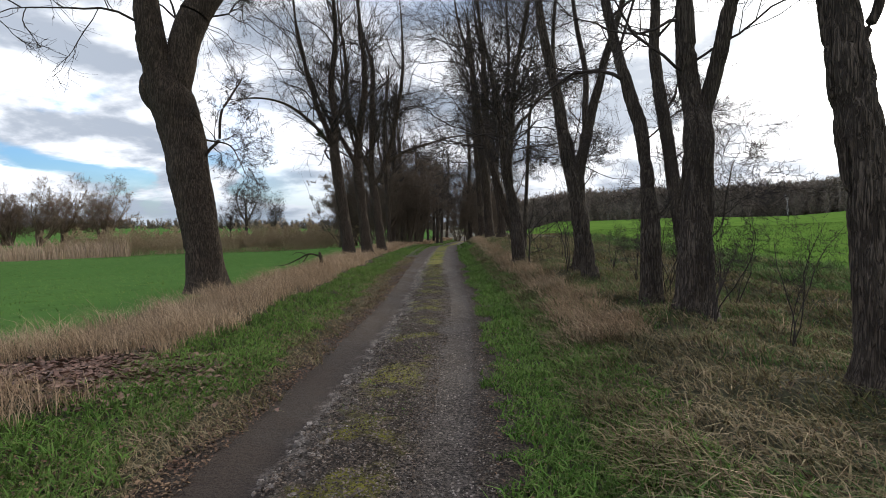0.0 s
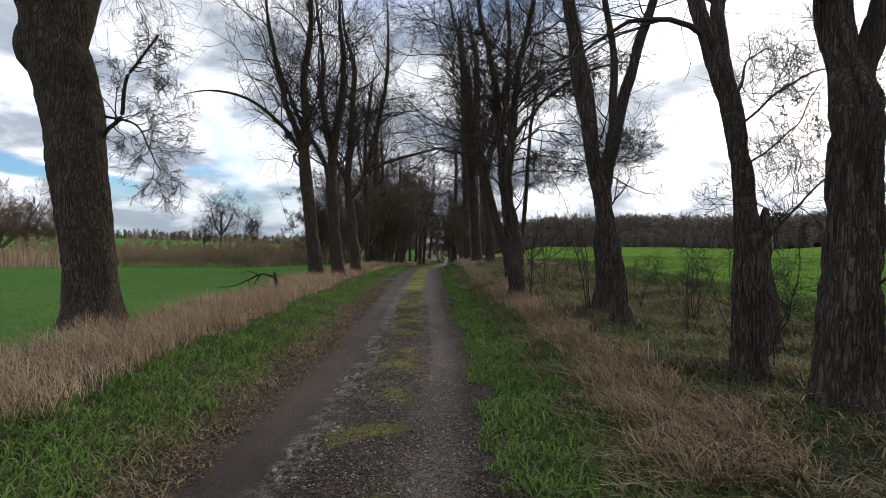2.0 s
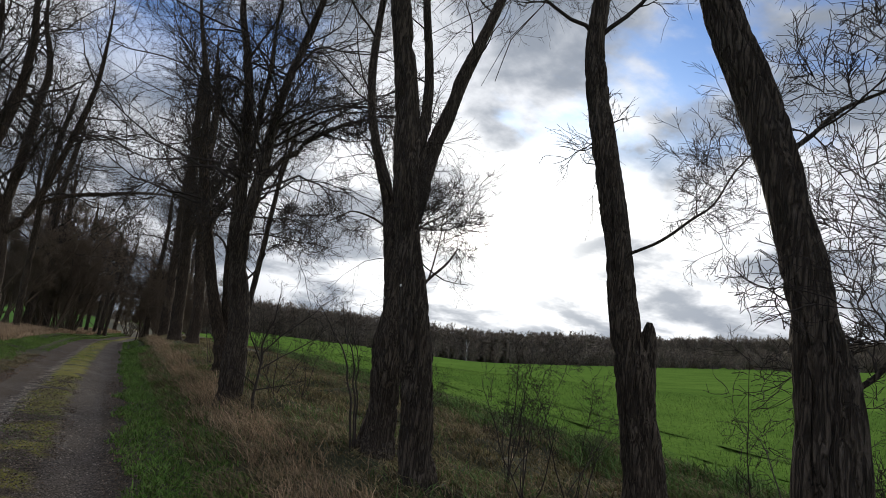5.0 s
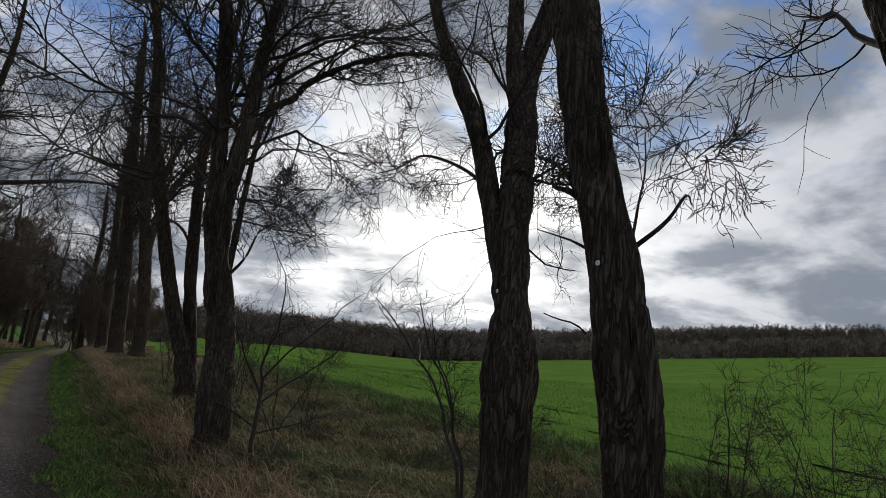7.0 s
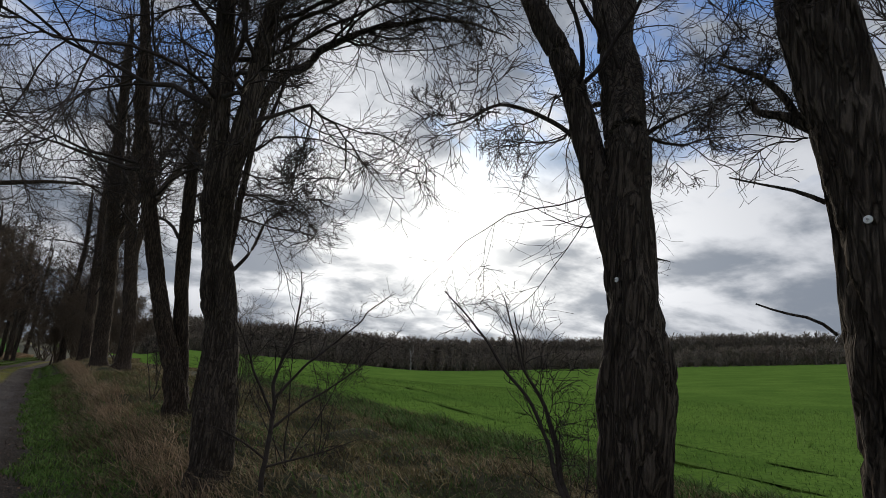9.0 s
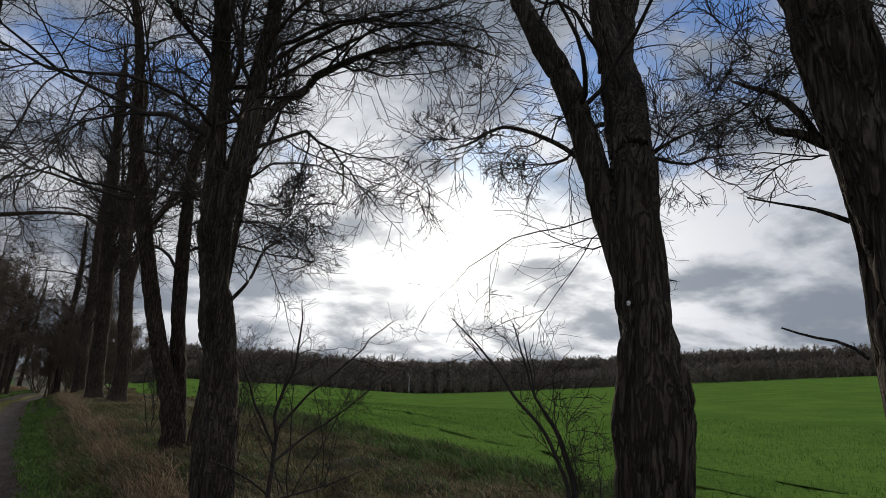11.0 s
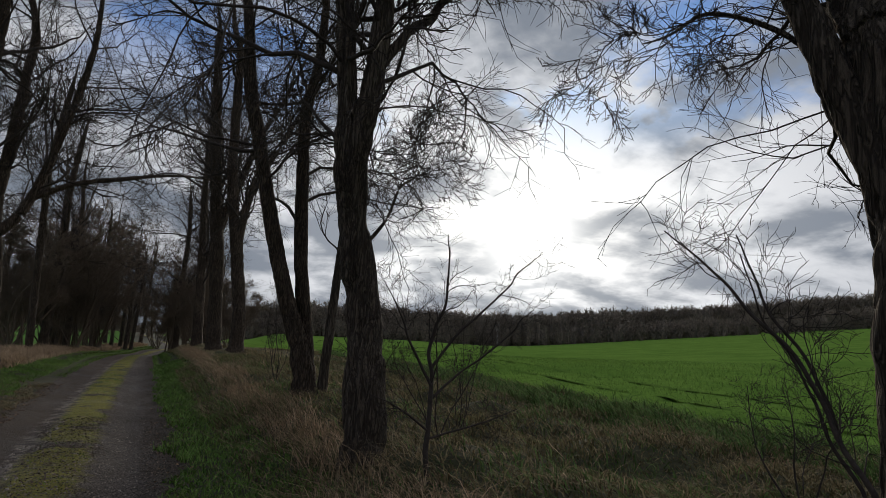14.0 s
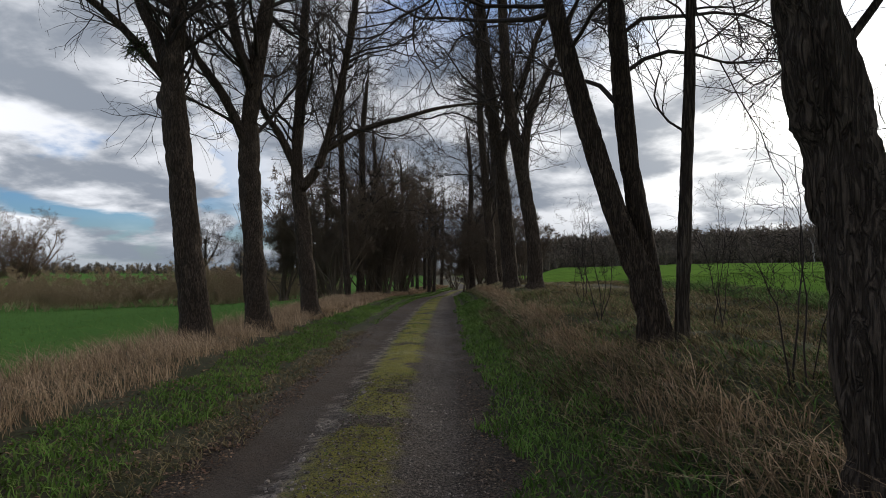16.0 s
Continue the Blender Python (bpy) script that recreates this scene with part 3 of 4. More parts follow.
make_tree("tree", 3.31, 8.23, (
    [(-0.00, 0.00, 0.30, 0.250), (0.01, 0.01, 0.70, 0.222), (0.02, 0.03, 1.10, 0.215), (0.03, 0.04, 1.50, 0.207), (0.04, 0.06, 1.90, 0.190), (0.06, 0.08, 2.30, 0.182), (0.07, 0.10, 2.65, 0.190), (0.06, 0.22, 3.00, 0.130), (0.02, 0.32, 3.40, 0.135), (-0.03, 0.29, 3.90, 0.125), (-0.09, 0.27, 4.60, 0.110)],
    [(0.12, 0.14, 2.60, 0.120), (0.20, 0.22, 2.95, 0.106), (0.28, 0.18, 3.30, 0.100), (0.35, 0.10, 3.70, 0.100), (0.44, 0.02, 4.30, 0.090)],
    [(0.08, -0.08, 1.20, 0.012), (0.18, -0.23, 1.50, 0.010), (0.26, -0.28, 2.00, 0.008), (0.41, -0.33, 2.40, 0.005)],
), GREY + " forking into two stems", top=9.5, low=3.4, seed=13, limbs=11, sub=(7, 6, 4), thin=0.75, limb_len=2.6)
make_tree("tree", 3.10, 9.29, (
    [(-0.00, -0.01, 0.30, 0.150), (-0.01, 0.01, 0.90, 0.140), (-0.01, 0.02, 1.20, 0.137), (-0.01, 0.04, 1.50, 0.125), (-0.01, 0.09, 1.80, 0.112), (-0.01, 0.18, 2.20, 0.100), (-0.02, 0.30, 2.60, 0.096), (-0.04, 0.43, 3.00, 0.100), (-0.13, 0.55, 3.40, 0.095), (-0.23, 0.69, 3.90, 0.088), (-0.34, 0.83, 4.50, 0.075)],
    [(-0.02, 0.31, 2.70, 0.014), (0.18, 0.26, 2.98, 0.012), (0.40, 0.16, 3.15, 0.009), (0.65, 0.06, 3.25, 0.006), (0.80, -0.04, 3.20, 0.003)],
    [(0.08, 0.06, 1.55, 0.013), (0.25, -0.04, 1.85, 0.011), (0.50, -0.09, 2.15, 0.008), (0.85, -0.14, 2.35, 0.005)],
), GREY + ", slender and crooked", top=9.0, low=2.5, seed=14, limbs=12, limb_len=2.2, sub=(7, 6, 4), thin=0.75)
make_tree("tree", 4.70, 11.75, (
    [(-0.01, 0.02, 0.40, 0.178), (-0.05, 0.08, 0.80, 0.172), (-0.09, 0.14, 1.20, 0.158), (-0.14, 0.20, 1.60, 0.155), (-0.19, 0.28, 2.00, 0.140), (-0.23, 0.35, 2.40, 0.127), (-0.26, 0.42, 2.80, 0.120), (-0.30, 0.53, 3.30, 0.120), (-0.34, 0.65, 3.80, 0.117), (-0.37, 0.77, 4.30, 0.115), (-0.40, 0.89, 4.90, 0.105)],
    [(-0.06, 0.15, 1.30, 0.100), (-0.01, 0.18, 1.60, 0.090), (0.00, 0.20, 1.95, 0.070), (0.00, 0.20, 2.06, 0.050), (0.00, 0.20, 2.12, 0.025)],
    [(-0.25, 0.35, 2.70, 0.016), (-0.05, 0.05, 2.90, 0.013), (0.10, -0.25, 3.20, 0.009), (0.20, -0.55, 3.60, 0.005)],
), GREY + " and a broken stub", top=10.5, low=3.6, bare=(1,), seed=15, limbs=9, limb_len=2.2, sub=(7, 6, 4), thin=0.75)
make_tree("tree", 2.92, 13.06, (
    [(0.21, -0.01, 0.40, 0.155), (0.14, -0.02, 0.80, 0.148), (0.07, -0.03, 1.20, 0.140), (0.01, -0.04, 1.50, 0.144), (-0.06, -0.03, 1.80, 0.140), (-0.12, -0.02, 2.10, 0.130), (-0.18, 0.02, 2.40, 0.112), (-0.24, 0.07, 2.70, 0.114), (-0.29, 0.11, 3.00, 0.114), (-0.34, 0.16, 3.50, 0.120), (-0.42, 0.22, 4.10, 0.110), (-0.54, 0.27, 4.70, 0.102), (-0.69, 0.30, 5.40, 0.090)],
    [(-0.20, 0.15, 2.49, 0.020), (-0.23, 0.22, 2.53, 0.017), (-0.26, 0.28, 2.55, 0.014), (-0.29, 0.34, 2.56, 0.012), (-0.30, 0.36, 2.61, 0.006)],
    [(-0.21, 0.18, 2.51, 0.014), (-0.24, 0.23, 2.63, 0.012), (-0.26, 0.28, 2.69, 0.010), (-0.29, 0.34, 2.72, 0.008), (-0.32, 0.39, 2.76, 0.004)],
    [(0.04, 0.10, 2.20, 0.014), (0.09, 0.03, 2.34, 0.012), (0.14, -0.05, 2.46, 0.010), (0.20, -0.15, 2.56, 0.007), (0.22, -0.17, 2.50, 0.003)],
    [(0.06, 0.06, 2.26, 0.009), (0.09, 0.03, 2.46, 0.007), (0.10, 0.00, 2.66, 0.005), (0.10, 0.02, 2.91, 0.003)],
    [(-0.18, 0.12, 2.23, 0.008), (-0.22, 0.19, 2.27, 0.006), (-0.26, 0.28, 2.30, 0.004), (-0.31, 0.37, 2.33, 0.003)],
    [(-0.17, 0.10, 1.80, 0.005), (-0.20, 0.15, 1.85, 0.0045), (-0.23, 0.22, 1.88, 0.004), (-0.27, 0.30, 1.92, 0.003)],
), GREY + " and dead stubs, leaning", top=9.5, low=5.0, bare=(1, 2, 3, 5, 6), seed=16, limbs=7, limb_len=2.2, sub=(7, 6, 4), thin=0.75)
make_tree("tree", 3.22, 14.30, (
    [(0.00, 0.01, 0.50, 0.190), (0.00, 0.00, 1.00, 0.170), (-0.01, -0.01, 1.25, 0.172), (-0.01, -0.01, 1.45, 0.188), (-0.02, -0.01, 1.60, 0.188), (-0.02, 0.00, 1.80, 0.154), (-0.02, 0.02, 2.00, 0.140), (-0.02, 0.05, 2.25, 0.137), (-0.02, 0.09, 2.50, 0.138), (0.02, 0.15, 2.90, 0.120), (0.12, 0.28, 3.20, 0.128), (0.22, 0.41, 3.50, 0.130), (0.31, 0.54, 3.80, 0.115), (0.45, 0.64, 4.30, 0.104), (0.57, 0.66, 4.70, 0.096), (0.70, 0.65, 5.26, 0.088), (0.90, 0.65, 5.90, 0.078)],
    [(-0.04, 0.02, 2.12, 0.100), (-0.07, 0.14, 2.42, 0.094), (-0.09, 0.24, 2.65, 0.085), (-0.11, 0.32, 2.90, 0.078), (-0.13, 0.41, 3.20, 0.074), (-0.18, 0.51, 3.50, 0.074), (-0.25, 0.65, 3.80, 0.072), (-0.31, 0.79, 4.10, 0.062)],
    [(0.20, 0.35, 3.40, 0.080), (0.24, 0.58, 4.00, 0.072), (0.28, 0.76, 5.08, 0.062), (0.10, 0.80, 6.12, 0.050)],
    [(-0.02, 0.35, 2.88, 0.015), (-0.22, 0.45, 3.02, 0.013), (-0.54, 0.65, 3.10, 0.009), (-0.82, 0.75, 2.95, 0.004)],
    [(0.13, 0.25, 2.95, 0.012), (0.35, 0.15, 3.15, 0.009), (0.6, 0.05, 3.3, 0.005)],
), GREY + ", burl, several stems", top=10.5, low=2.9, seed=17, limbs=13, limb_len=1.7, sub=(7, 6, 4), thin=0.7, droop=-0.02, stout=0.018)
make_tree("tree", 2.36, 18.40, (
    [(0.00, 0.00, 0.30, 0.172), (-0.01, 0.04, 0.70, 0.180), (-0.02, 0.08, 1.00, 0.186), (-0.03, 0.12, 1.30, 0.166), (-0.04, 0.21, 1.60, 0.164), (-0.10, 0.23, 1.90, 0.166), (-0.17, 0.19, 2.20, 0.157), (-0.23, 0.17, 2.50, 0.145), (-0.29, 0.14, 2.80, 0.150), (-0.35, 0.11, 3.10, 0.152), (-0.42, 0.05, 3.50, 0.100), (-0.49, 0.04, 4.00, 0.093), (-0.55, 0.06, 4.50, 0.090), (-0.62, 0.07, 5.20, 0.080)],
    [(-0.33, 0.05, 3.10, 0.118), (-0.29, -0.07, 3.50, 0.104), (-0.25, -0.09, 4.00, 0.100), (-0.21, -0.08, 4.50, 0.094), (-0.17, -0.07, 5.20, 0.078)],
    [(-0.24, -0.09, 3.95, 0.050), (0.23, -0.10, 4.64, 0.042), (0.70, -0.10, 5.15, 0.036), (1.24, -0.15, 5.50, 0.030), (1.79, -0.20, 5.79, 0.024), (2.34, -0.25, 5.90, 0.016), (2.84, -0.30, 5.85, 0.006)],
    [(-0.11, 0.15, 2.33, 0.020), (0.02, 0.05, 2.55, 0.015), (0.14, 0.00, 2.95, 0.012), (0.39, -0.05, 3.30, 0.006)],
), GREY + ", one sweeping limb", top=11.0, low=3.0, seed=18, limbs=30, limb_len=2.5, sub=(8, 6, 5), thin=1.0)
make_tree("tree", 2.93, 22.78, (
    [(-0.00, -0.02, 0.70, 0.170), (-0.25, 0.00, 1.40, 0.145), (-0.50, 0.01, 2.10, 0.120), (-0.74, 0.02, 2.90, 0.117), (-0.96, 0.03, 3.70, 0.107), (-1.16, 0.03, 4.50, 0.104), (-1.35, 0.04, 5.20, 0.100)],
    [(0.03, 0.12, 0.75, 0.140), (-0.11, 0.12, 1.60, 0.122), (-0.25, 0.10, 2.40, 0.110), (-0.35, 0.02, 3.20, 0.107), (-0.44, -0.08, 4.00, 0.097), (-0.50, -0.18, 5.00, 0.090)],
), GREY + ", two leaning stems", top=11.0, low=3.0, seed=19, sides=32, step=0.08, limbs=15, limb_len=2.8, skin=BARK_DARK)
make_tree("tree", 3.10, 22.60, (
    [(0.00, -0.01, 0.60, 0.075), (0.04, -0.03, 1.50, 0.070), (0.08, -0.06, 2.50, 0.062), (0.12, -0.08, 3.50, 0.058), (0.16, -0.10, 4.50, 0.051), (0.20, -0.12, 5.20, 0.050)],
), "slender straight bare tree with grey-brown bark", top=9.0, low=2.2, seed=20, sides=24, step=0.08, limbs=9, limb_len=1.7)
make_tree("tree", -3.72, 27.05, (
    [(0.01, -0.01, 0.22, 0.285), (-0.19, 0.14, 1.50, 0.246), (-0.39, 0.29, 2.80, 0.222), (-0.58, 0.44, 4.10, 0.222), (-0.71, 0.55, 5.20, 0.200), (-0.63, 0.59, 6.20, 0.160), (-0.76, 0.65, 7.20, 0.140)],
    [(-0.72, 0.53, 4.90, 0.140), (-0.98, 0.60, 5.70, 0.122), (-1.38, 0.65, 6.60, 0.110), (-1.58, 0.70, 7.30, 0.098)],
    [(-0.68, 0.50, 4.80, 0.080), (-1.53, 0.05, 5.90, 0.070), (-2.73, -0.35, 6.70, 0.050), (-3.88, -0.75, 6.80, 0.028), (-4.68, -0.95, 6.60, 0.010)],
), "tall bare tree with a dark ridged trunk", top=14.5, low=4.0, skin=BARK_DARK, seed=21, sides=32, step=0.1, limbs=17, limb_len=3.6, spread=(22, 58), thin=1.0, sub=(6, 5, 3), stout=0.06)
make_tree("tree", -3.15, 28.95, (
    [(-0.01, -0.01, 0.25, 0.290), (-0.18, 0.31, 1.50, 0.231), (-0.34, 0.63, 2.70, 0.221), (-0.49, 0.96, 3.90, 0.235), (-0.55, 1.25, 5.00, 0.185), (-0.45, 1.35, 6.00, 0.172), (-0.33, 1.45, 7.00, 0.166), (-0.20, 1.55, 8.00, 0.150)],
    [(-0.53, 1.20, 5.60, 0.130), (-0.90, 1.25, 6.80, 0.120), (-1.05, 1.25, 7.90, 0.100)],
    [(-0.50, 1.00, 4.00, 0.119), (-1.00, 0.95, 5.20, 0.105), (-1.65, 0.85, 6.20, 0.078), (-2.05, 0.75, 7.00, 0.058)],
), "tall bare tree with a dark ridged, forking trunk", top=15.0, low=4.2, skin=BARK_DARK, seed=22, sides=32, step=0.1, limbs=17, limb_len=3.4, spread=(22, 58), thin=1.0, sub=(6, 5, 3), stout=0.06)
make_tree("tree", -2.82, 32.90, (
    [(-0.00, 0.01, 0.25, 0.255), (-0.18, 0.32, 1.50, 0.219), (-0.36, 0.63, 2.70, 0.209), (-0.51, 0.92, 3.60, 0.200), (-0.61, 1.05, 4.40, 0.163), (-0.60, 1.30, 5.80, 0.160), (-0.57, 1.60, 7.20, 0.150), (-0.56, 1.90, 9.00, 0.135)],
    [(-0.44, 0.90, 3.75, 0.150), (-0.10, 1.01, 4.20, 0.138), (0.22, 1.08, 5.00, 0.125), (0.52, 1.14, 6.20, 0.107), (0.80, 1.19, 7.60, 0.107), (1.06, 1.24, 9.20, 0.100)],
    [(-0.58, 1.00, 4.20, 0.115), (-1.08, 0.90, 5.30, 0.106), (-1.48, 0.80, 5.90, 0.081), (-1.73, 0.75, 6.90, 0.065)],
    [(0.12, 1.05, 4.80, 0.085), (1.22, 1.30, 5.50, 0.076), (2.42, 1.50, 5.90, 0.068), (3.52, 1.70, 6.25, 0.050), (4.62, 1.80, 6.40, 0.030), (5.72, 1.90, 6.30, 0.010)],
), "tall bare tree with a dark trunk branching like a fork", top=15.0, low=4.6, skin=BARK_DARK, seed=23, sides=32, step=0.1, limbs=17, limb_len=3.2, spread=(22, 58), thin=1.0, sub=(6, 5, 3), stout=0.06)
make_tree("tree", -3.1, 42.8, (
    [(0.0, 0.0, 0.3, 0.15), (-0.2, -0.03, 4.52, 0.133), (-0.3, -0.05, 8.17, 0.109), (-0.02, 0.0, 11.13, 0.085)],
), "slender dark bare tree", top=14.0, low=3.5, skin=BARK_DARK, seed=24, sides=20, step=0.15, limbs=10, limb_len=3.0, thin=1.4)
make_tree("tree", 3.45, 38.0, (
    [(-0.2, 0.02, 0.87, 0.27), (-0.56, 0.06, 4.94, 0.238), (-0.94, 0.1, 7.96, 0.2), (-1.22, 0.14, 11.02, 0.161), (-1.37, 0.15, 12.67, 0.141)],
    [(-0.6, 0.06, 5.3, 0.159), (0.04, 0.0, 7.32, 0.139), (0.54, -0.06, 8.9, 0.099)],
), "tall bare tree with a dark forking trunk", top=16.0, low=4.5, skin=BARK_DARK, seed=25, sides=24, step=0.15, limbs=15, spread=(25, 62), limb_len=3.6, thin=1.05, sub=(6, 5, 3), stout=0.06)
make_tree("tree", 3.65, 35.8, (
    [(0.06, -0.01, 1.04, 0.25), (-0.27, 0.04, 4.24, 0.216), (-0.68, 0.09, 6.62, 0.181), (-0.89, 0.12, 10.14, 0.146), (-0.97, 0.13, 11.63, 0.128)],
    [(-0.28, 0.04, 4.1, 0.144), (-0.02, 0.0, 6.41, 0.126), (0.6, -0.08, 7.84, 0.09)],
), "tall bare tree with a dark forking trunk", top=15.0, low=4.5, skin=BARK_DARK, seed=26, sides=24, step=0.15, limbs=15, spread=(25, 62), limb_len=3.4, thin=1.05, sub=(6, 5, 3), stout=0.06)

# the far part of the avenue: three kinds of tree, repeated
FAR = [make_tree("tree", 3.4, 46.0, ([(0, 0, 0.9, 0.26), (-0.2, 0.1, 4, 0.21), (-0.5, 0.2, 8, 0.16), (-0.6, 0.2, 11, 0.12)], [(-0.25, 0.1, 4.3, 0.14), (0.6, 0.3, 7, 0.11), (0.9, 0.2, 10, 0.08)]),
                 "tall bare tree in the far avenue", top=15.5, low=3.2, skin=BARK_DARK, seed=31, sides=14, step=0.3, limbs=12, limb_len=3.6, thin=1.15, sub=(6, 5, 3), stout=0.06, spread=(25, 62), group="far avenue trees"),
       make_tree("tree", -3.4, 50.0, ([(0, 0, 0.3, 0.24), (0.2, 0.1, 4, 0.2), (0.1, 0.2, 8, 0.16), (0.3, 0.2, 11, 0.12)], [(0.15, 0.1, 3.3, 0.12), (-0.8, 0.3, 6.5, 0.1), (-1.2, 0.2, 9, 0.07)]),
                 "tall bare tree in the far avenue", top=15.0, low=2.6, skin=BARK_DARK, seed=32, sides=14, step=0.3, limbs=12, limb_len=3.6, thin=1.15, sub=(6, 5, 3), stout=0.06, spread=(25, 62), group="far avenue trees"),
       make_tree("tree", -2.9, 57.0, ([(0, 0, 0.3, 0.2), (-0.1, 0.0, 4, 0.17), (-0.3, 0.0, 9, 0.12)],),
                 "slim bare tree in the far avenue", top=14.0, low=2.2, skin=BARK_DARK, seed=33, sides=12, step=0.3, limbs=12, limb_len=3.2, thin=1.15, sub=(6, 5, 3), stout=0.06, spread=(25, 62), group="far avenue trees")]
for i, (x, y, turn, size) in enumerate(((4.3, 52, 80, 1.0), (3.2, 58, 190, 0.9), (4.9, 65, 300, 1.0), (-4.2, 64, 40, 1.0), (-2.2, 72, 250, 0.95), (5.6, 74, 10, 1.0), (-5.0, 80, 120, 1.05),
                                        (0.4, 86, 200, 0.9), (7.2, 84, 60, 1.0), (-6.0, 94, 20, 1.0), (1.8, 98, 310, 1.0), (-2.2, 106, 95, 1.1), (-9.0, 70, 220, 0.9), (9.5, 98, 140, 1.0), (-11, 88, 15, 0.95))):
    copy_thing(FAR[i % 3], pose(x, y, spot(x, y) - 0.02, 0, 0, turn) @ Matrix.Scale(size, 4)).scale = (size, size, size)

# thin trunks that close the view where the lane bends
for i, (x, y) in enumerate(((-0.9, 77.5), (-0.2, 78.5), (0.25, 77.8), (0.75, 79.0))):
    make_tree("tree", x, y, ([(0, 0, 0.0, 0.17), (0.1 * (i - 1), 0, 4, 0.14), (0.2 * (i - 2), 0.1, 8, 0.1)],), "slim dark trunk at the bend of the lane", top=12.0, low=3.0, seed=41 + i, sides=10, step=0.4, limbs=9, limb_len=2.4, thin=2.2, group="far avenue trees")

# dark thicket over the far lane
THICKET = [make_shrub("thicket_shrub", -4.2, 47.0, 7.6, "dense dark leafless shrub in the far avenue", seed=51, stems=14, lean=0.32, thick=0.05, limbs=9, limb_len=0.33, sub=(9, 6, 4), thin=2.2, group="thicket", low=0.05),
           make_shrub("thicket_shrub", -2.2, 53.0, 8.6, "dense dark leafless shrub in the far avenue", seed=52, stems=14, lean=0.28, thick=0.06, limbs=9, limb_len=0.33, sub=(9, 6, 4), thin=2.3, group="thicket", low=0.05)]
for i, (x, y, turn, size) in enumerate(((-5.4, 52, 60, 0.9), (-3.4, 58, 140, 1.15), (-6.8, 58, 200, 0.9), (-1.6, 64, 20, 1.1), (-5.0, 67, 300, 1.1), (3.6, 50, 90, 0.62), (5.2, 57, 170, 0.75), (4.4, 66, 250, 0.85),
                                        (-2.6, 74, 80, 1.1), (6.4, 76, 30, 0.9), (3.2, 90, 110, 1.1), (-3.5, 90, 260, 1.2), (8.5, 92, 0, 1.0), (-7.2, 49, 10, 0.8), (4.4, 43, 70, 0.5), (3.0, 61, 330, 0.8), (-8.5, 64, 130, 0.9), (0.2, 104, 45, 1.2), (-9, 78, 15, 1.0))):
    copy_thing(THICKET[i % 2], pose(x, y, spot(x, y) - 0.02, 0, 0, turn)).scale = (size, size, size)


# ---- saplings and shoots on the eastern bank ----
SAP = "leafless sapling with thin brown shoots in rough grass"
for i, (x, y, h, n) in enumerate(((4.37, 13.35, 1.75, 5), (4.78, 12.77, 1.6, 5), (3.95, 12.5, 1.6, 5), (3.15, 7.45, 1.5, 7), (3.7, 6.6, 1.6, 4), (4.3, 9.2, 1.3, 3),
                                  (3.45, 9.6, 1.7, 5), (4.4, 6.0, 1.5, 3), (3.0, 18.3, 1.6, 4), (2.9, 20.1, 1.8, 4), (3.8, 19.3, 2.0, 4), (3.0, 25.5, 2.0, 4), (4.2, 24.0, 2.2, 4), (3.6, 29.0, 2.2, 5), (4.3, 15.6, 1.5, 4))):
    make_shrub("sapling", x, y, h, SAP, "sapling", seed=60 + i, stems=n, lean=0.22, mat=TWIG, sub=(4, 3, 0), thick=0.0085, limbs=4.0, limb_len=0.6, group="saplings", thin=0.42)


def make_sapling(x, y, stems, label, seed):
    """A sapling of given stems, lists of (x, y, z, r) on the plan, with fine twigs."""
    gen = np.random.default_rng(seed)
    foot = spot(x, y)
    ob = thing("sapling", x, y, foot, label, "sapling", "saplings")
    lines = []
    for nodes in stems:
        line = spline([(a - x, b - y, c - foot, r) for a, b, c, r in nodes], 0.05)
        k = np.linspace(0, len(line) * 0.25, len(line))
        for axis in range(2):
            line[:, axis] += 0.05 * (lattice(k, k * 0 + axis * 5.1, seed=seed) - lattice(k[:1], k[:1] * 0 + axis * 5.1, seed=seed))
        lines.append(line)
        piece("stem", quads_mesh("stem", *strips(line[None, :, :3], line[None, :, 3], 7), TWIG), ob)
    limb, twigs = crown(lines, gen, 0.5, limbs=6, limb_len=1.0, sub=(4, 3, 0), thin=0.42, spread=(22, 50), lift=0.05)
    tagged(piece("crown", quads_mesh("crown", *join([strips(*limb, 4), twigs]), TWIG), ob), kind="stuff")


